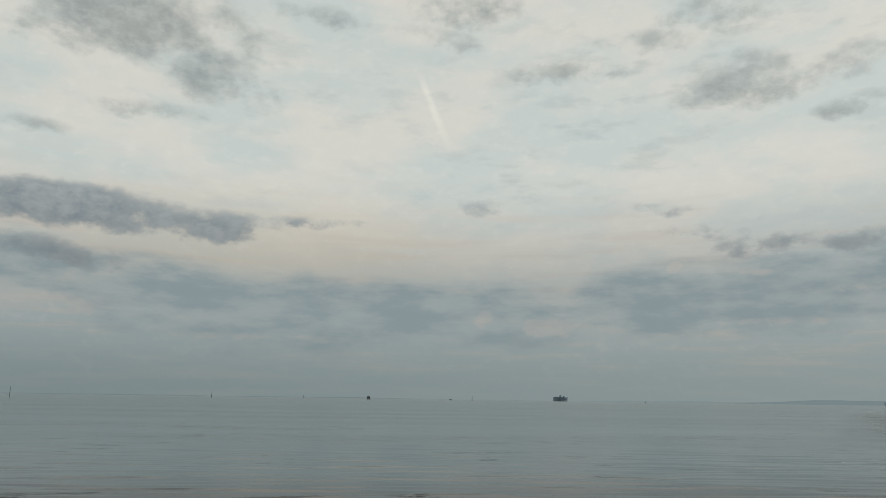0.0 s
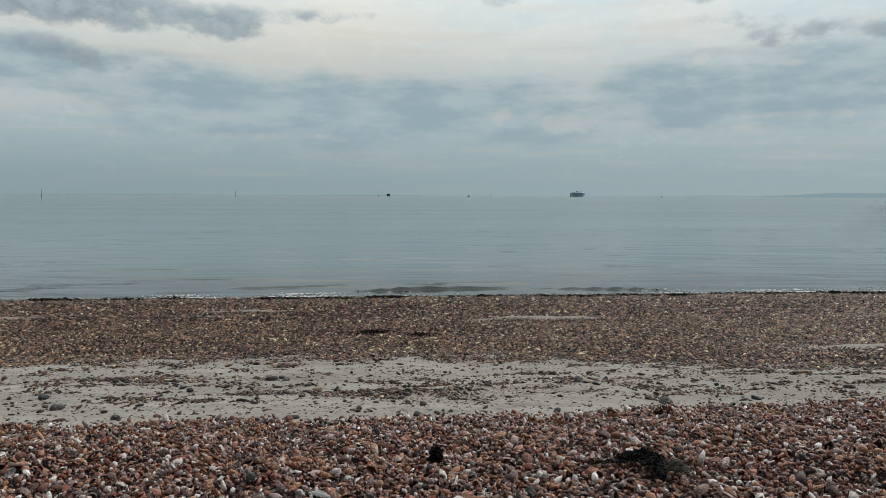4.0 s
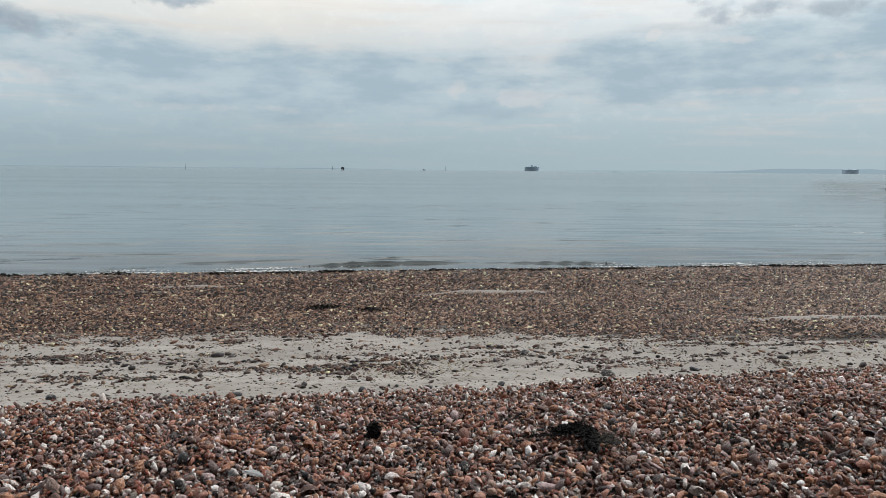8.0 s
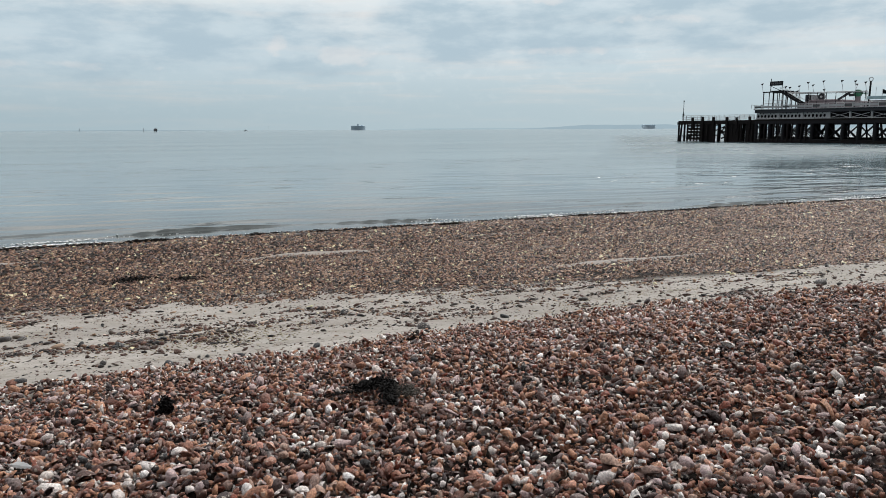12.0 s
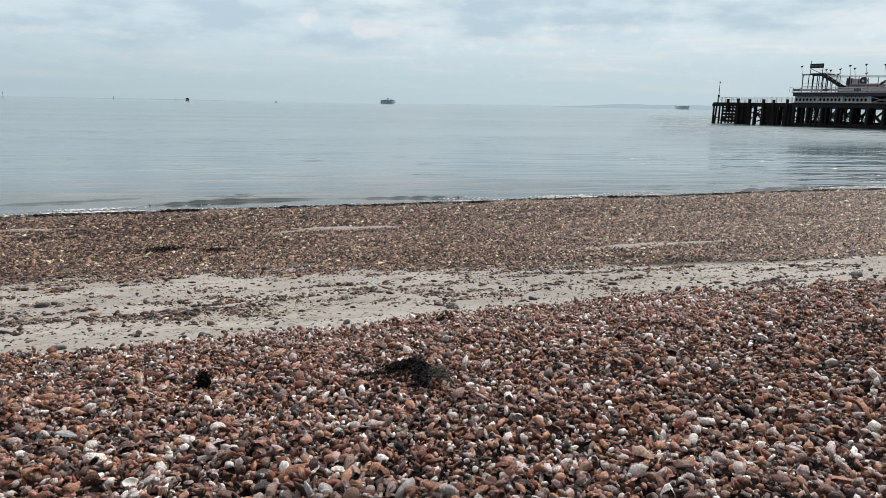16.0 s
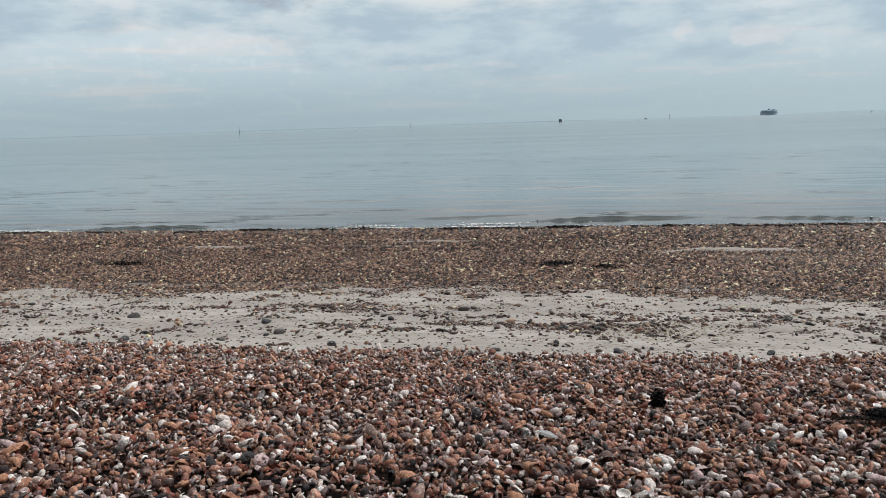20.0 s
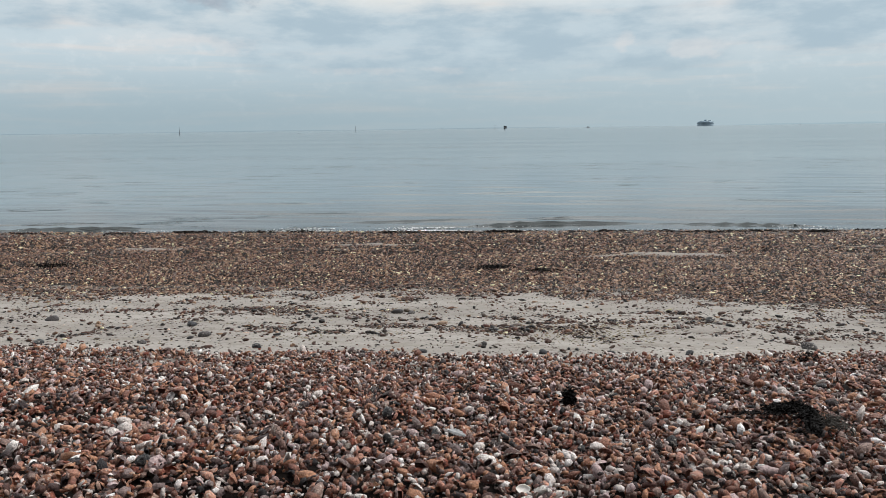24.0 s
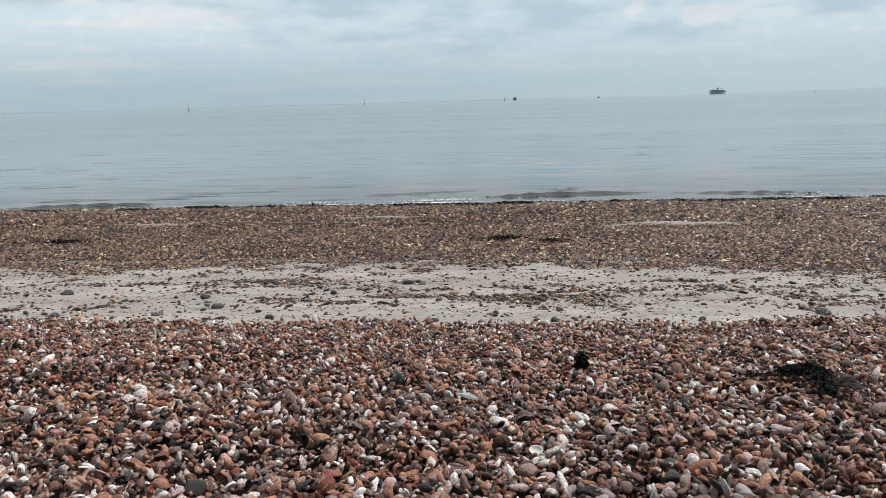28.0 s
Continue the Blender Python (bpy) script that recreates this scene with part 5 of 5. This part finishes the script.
def shell(u, v, size, turn):
    s = thing("sea_shell", on_beach(u, v, 0.035) @ Matrix.Rotation(turn, 4, "Z") @ Matrix.Rotation(0.5, 4, "X"), "broken white shell among pebbles", "shell", "shells")
    bm = bmesh.new()
    bmesh.ops.create_uvsphere(bm, u_segments=16, v_segments=10, radius=size)
    bmesh.ops.delete(bm, geom=[q for q in bm.verts if q.co.z > size * 0.15], context="VERTS")
    for q in bm.verts:
        q.co.z *= 0.55
        q.co.x *= 1.25 + 0.2 * q.co.y / size
        q.co *= 1 + 0.05 * math.sin(9 * math.atan2(q.co.y, q.co.x))
    bmesh.ops.solidify(bm, geom=bm.faces[:], thickness=0.002)
    part("valve", bm, shell_mat, s, smooth=True)


for k, (u, v, r) in enumerate(((-0.01, 2.04, 0.017), (-1.5, 2.2, 0.015), (1.9, 2.0, 0.014), (-2.5, 2.5, 0.013))):
    shell(u, v, r, k * 1.3)

def sand_lens(u, v, a, c, high, turn):
    """A thin tongue of sand that lies over the stones."""
    bm = bmesh.new()
    rings = []
    for k in range(7):
        t = k / 6
        ring = []
        for i in range(40):
            w = i * math.tau / 40
            edge = t * (1 + 0.16 * math.sin(3 * w + u) + 0.1 * math.sin(7 * w + v) + 0.06 * math.sin(13 * w))
            x, y = u + a * edge * math.cos(w), v + c * edge * math.sin(w) + turn * a * edge * math.cos(w)
            ring.append(bm.verts.new((x, y, float(ground_z(x, y)) + high * (1 - t ** 2.2) - 0.004 + 0.006 * math.sin(9 * x + 5 * y))))
        rings.append(ring)
    for r0, r1 in zip(rings, rings[1:]):
        for i in range(40):
            bm.faces.new((r0[i], r1[i], r1[(i + 1) % 40], r0[(i + 1) % 40]))
    bmesh.ops.remove_doubles(bm, verts=bm.verts[:], dist=0.0005)
    ob = part("sand_patch", bm, sand_mat, smooth=True)
    ob.matrix_world = SHORE
    tagged(ob, "thin pale tongue of sand over the shingle", "sand", "sand patches", kind="structure")


for row in ((3.1, 13.35, 1.5, 0.22, 0.033, 0.02), (-7.2, 14.3, 1.1, 0.16, 0.031, 0.0), (-2.6, 14.9, 0.9, 0.14, 0.031, 0.05), (7.4, 9.5, 1.6, 0.2, 0.033, -0.05), (1.8, 6.3, 0.22, 0.14, 0.03, 0.0)):
    sand_lens(*row)

# larger clods and stones on the sand
g = np.random.default_rng(77)
for u, v, r in ((2.36, 5.59, 0.075), (-0.08, 6.35, 0.06), (-1.15, 7.74, 0.07), (0.27, 5.19, 0.05), (6.68, 5.21, 0.09), (-3.02, 6.62, 0.07), (-2.6, 5.9, 0.06), (-1.0, 7.75, 0.05), (-1.9, 5.25, 0.05), (1.3, 5.05, 0.045), (0.75, 5.1, 0.04), (-0.6, 4.95, 0.04), (3.2, 5.7, 0.05), (-3.9, 5.6, 0.06), (-2.95, 5.5, 0.045), (4.4, 6.2, 0.05), (-4.6, 6.9, 0.07), (2.0, 6.9, 0.06)):
    co, fa = WHOLE[int(g.integers(0, len(WHOLE)))]
    ob = new("stone", raw_mesh("stone", co * np.array([r * 1.2, r * 0.8, r * 0.55]), fa, STONE_KINDS["k" if g.random() < 0.5 else "d"]))
    ob.matrix_world = on_beach(u, v, r * 0.18) @ Matrix.Rotation(g.uniform(0, 6), 4, "Z")
    tagged(ob, "dark worn stone half sunk in damp sand", "stone", "stones on the sand")

# tide wrack along the edge of the water, and the thin line of foam
g = np.random.default_rng(9)
n = 5200
u = g.uniform(-22, 26, n)
v = 17.25 + 0.12 * np.sin(u * 0.8) + 0.08 * np.sin(u * 2.3) + g.normal(0, 0.07, n)
keep = waves(u, v * 0, 41, (1.3, 0.7, 2.1, 4.0), 1.0) + g.normal(0, 0.3, n) > -0.05
u, v = u[keep], v[keep]
# thicker clumps here and there along the line
heap = g.uniform(-22, 26, 48)
i = np.repeat(np.arange(48), 45)
cu = heap[i] + g.normal(0, 1, len(i)) * g.uniform(0.06, 0.30, 48)[i]
u, v = np.concatenate([u, cu]), np.concatenate([v, 17.2 + 0.12 * np.sin(heap[i] * 0.8) + 0.08 * np.sin(heap[i] * 2.3) + g.normal(0, 0.06, len(i))])
lift = np.concatenate([np.zeros(len(u) - len(i)), g.uniform(0, 0.035, len(i))])
ln = g.uniform(0.02, 0.08, len(u))
ob = strewn("tide_wrack", [OCTA], np.stack([u, v, ground_z(u, v) + lift + g.uniform(0, 0.03, len(u))], -1), np.stack([ln, ln * 0.35, ln * 0.16], -1), turns(g.normal(0, 0.6, len(u)), g.normal(0, 0.2, len(u)), g.normal(0, 0.5, len(u))), wrack_mat, g)
tagged(ob, "line of dark wrack along the water's edge", "seaweed", kind="stuff")

n = 12000
u = g.uniform(-24, 28, n)
bend = 0.35 * np.sin(u * 0.21 + 1.0) + 0.2 * np.sin(u * 0.53)
thick = np.clip(waves(u, u * 0, 43, (6.0, 3.1, 1.7), 1.6), 0, 1)
few = g.random(n) < 0.12 + thick
u, bend, thick = u[few], bend[few], thick[few]
n = len(u)
v = 17.62 + g.exponential(0.05, n) + (g.random(n) < 0.35 * thick) * (0.45 + bend * 0.6 + g.normal(0, 0.06, n))
r = g.uniform(0.004, 0.010, n) * (0.6 + thick)
ob = strewn("foam", [OCTA], np.stack([u, v, np.maximum(sea_z(u, v), 0.0) + 0.004], -1), np.stack([r * 4.0, r * 1.3, r * 0.7], -1), turns(g.normal(0, 0.3, n), g.normal(0, 0.1, n), g.normal(0, 0.1, n)), foam_mat, g)
tagged(ob, "thin white foam where small waves break", "foam", kind="stuff")

# ---------------------------------------------------------------- pebbles that lie nearest, each of its own
SHAPES = [raw_mesh("pebble", co, fa, pebble_one) for co, fa in WHOLE]
bank_place, bank_size, bank_rot = BANK_ROWS
for k in range(len(bank_place)):
    ob = new("pebble", SHAPES[k % len(SHAPES)])
    ob.parent = bank
    ob.matrix_parent_inverse = Matrix.Identity(4)
    ob.matrix_basis = Matrix.Translation(bank_place[k]) @ Matrix([list(q) for q in bank_rot[k]]).to_4x4() @ Matrix.Diagonal((*bank_size[k], 1))
KIND_SHAPES = {key: [raw_mesh("pebble", co, fa, mat) for co, fa in WHOLE[:3]] for key, mat in STONE_KINDS.items()}
NOTABLE = (
    (-0.1, 1.68, 0.047, "k"), (1.3, 1.34, 0.047, "k"), (1.4, 1.18, 0.074, "k"), (1.34, 1.1, 0.085, "g"), (1.25, 1.15, 0.058, "b"), (0.67, 1.77, 0.056, "g"),
    (0.59, 1.85, 0.047, "w"), (0.5, 1.76, 0.055, "w"), (0.62, 2.17, 0.039, "w"), (1.42, 2.53, 0.048, "w"), (1.76, 3.04, 0.05, "w"), (0.11, 1.76, 0.064, "d"),
    (0.82, 2.09, 0.061, "g"), (1.11, 2.02, 0.054, "o"), (1.04, 1.28, 0.04, "g"), (0.38, 2.33, 0.064, "o"), (-0.95, 1.78, 0.081, "d"), (0.34, 1.82, 0.07, "d"),
    (-0.6, 2.34, 0.044, "g"), (0.01, 3.3, 0.099, "r"), (-0.46, 2.56, 0.062, "d"), (-1.22, 2.14, 0.078, "k"), (-1.43, 2.1, 0.07, "k"), (0.05, 2.02, 0.06, "w"),
)
for k, (u, v, across, key) in enumerate(NOTABLE):
    ob = new("pebble", KIND_SHAPES[key][k % 3])
    ob.parent = bank
    ob.matrix_parent_inverse = Matrix.Identity(4)
    ob.matrix_basis = Matrix.Translation((u, v, float(ground_z(u, v)) + 0.03 + across * 0.12)) @ Matrix.Rotation(k * 1.1, 4, "Z") @ Matrix.Rotation(0.25 * math.sin(k), 4, "X") @ Matrix.Diagonal((across * 0.52, across * 0.4, across * 0.3, 1))
SAND_SHAPES = [raw_mesh("stone", co, fa, sand_one) for co, fa in WHOLE_PLAIN]
for k, (at, size, rot) in enumerate(zip(*SAND_ROWS)):
    ob = new("stone", SAND_SHAPES[k % len(SAND_SHAPES)])
    ob.parent = ground
    ob.matrix_parent_inverse = Matrix.Identity(4)
    ob.matrix_basis = Matrix.Translation(at) @ Matrix([list(q) for q in rot]).to_4x4() @ Matrix.Diagonal((*size, 1))
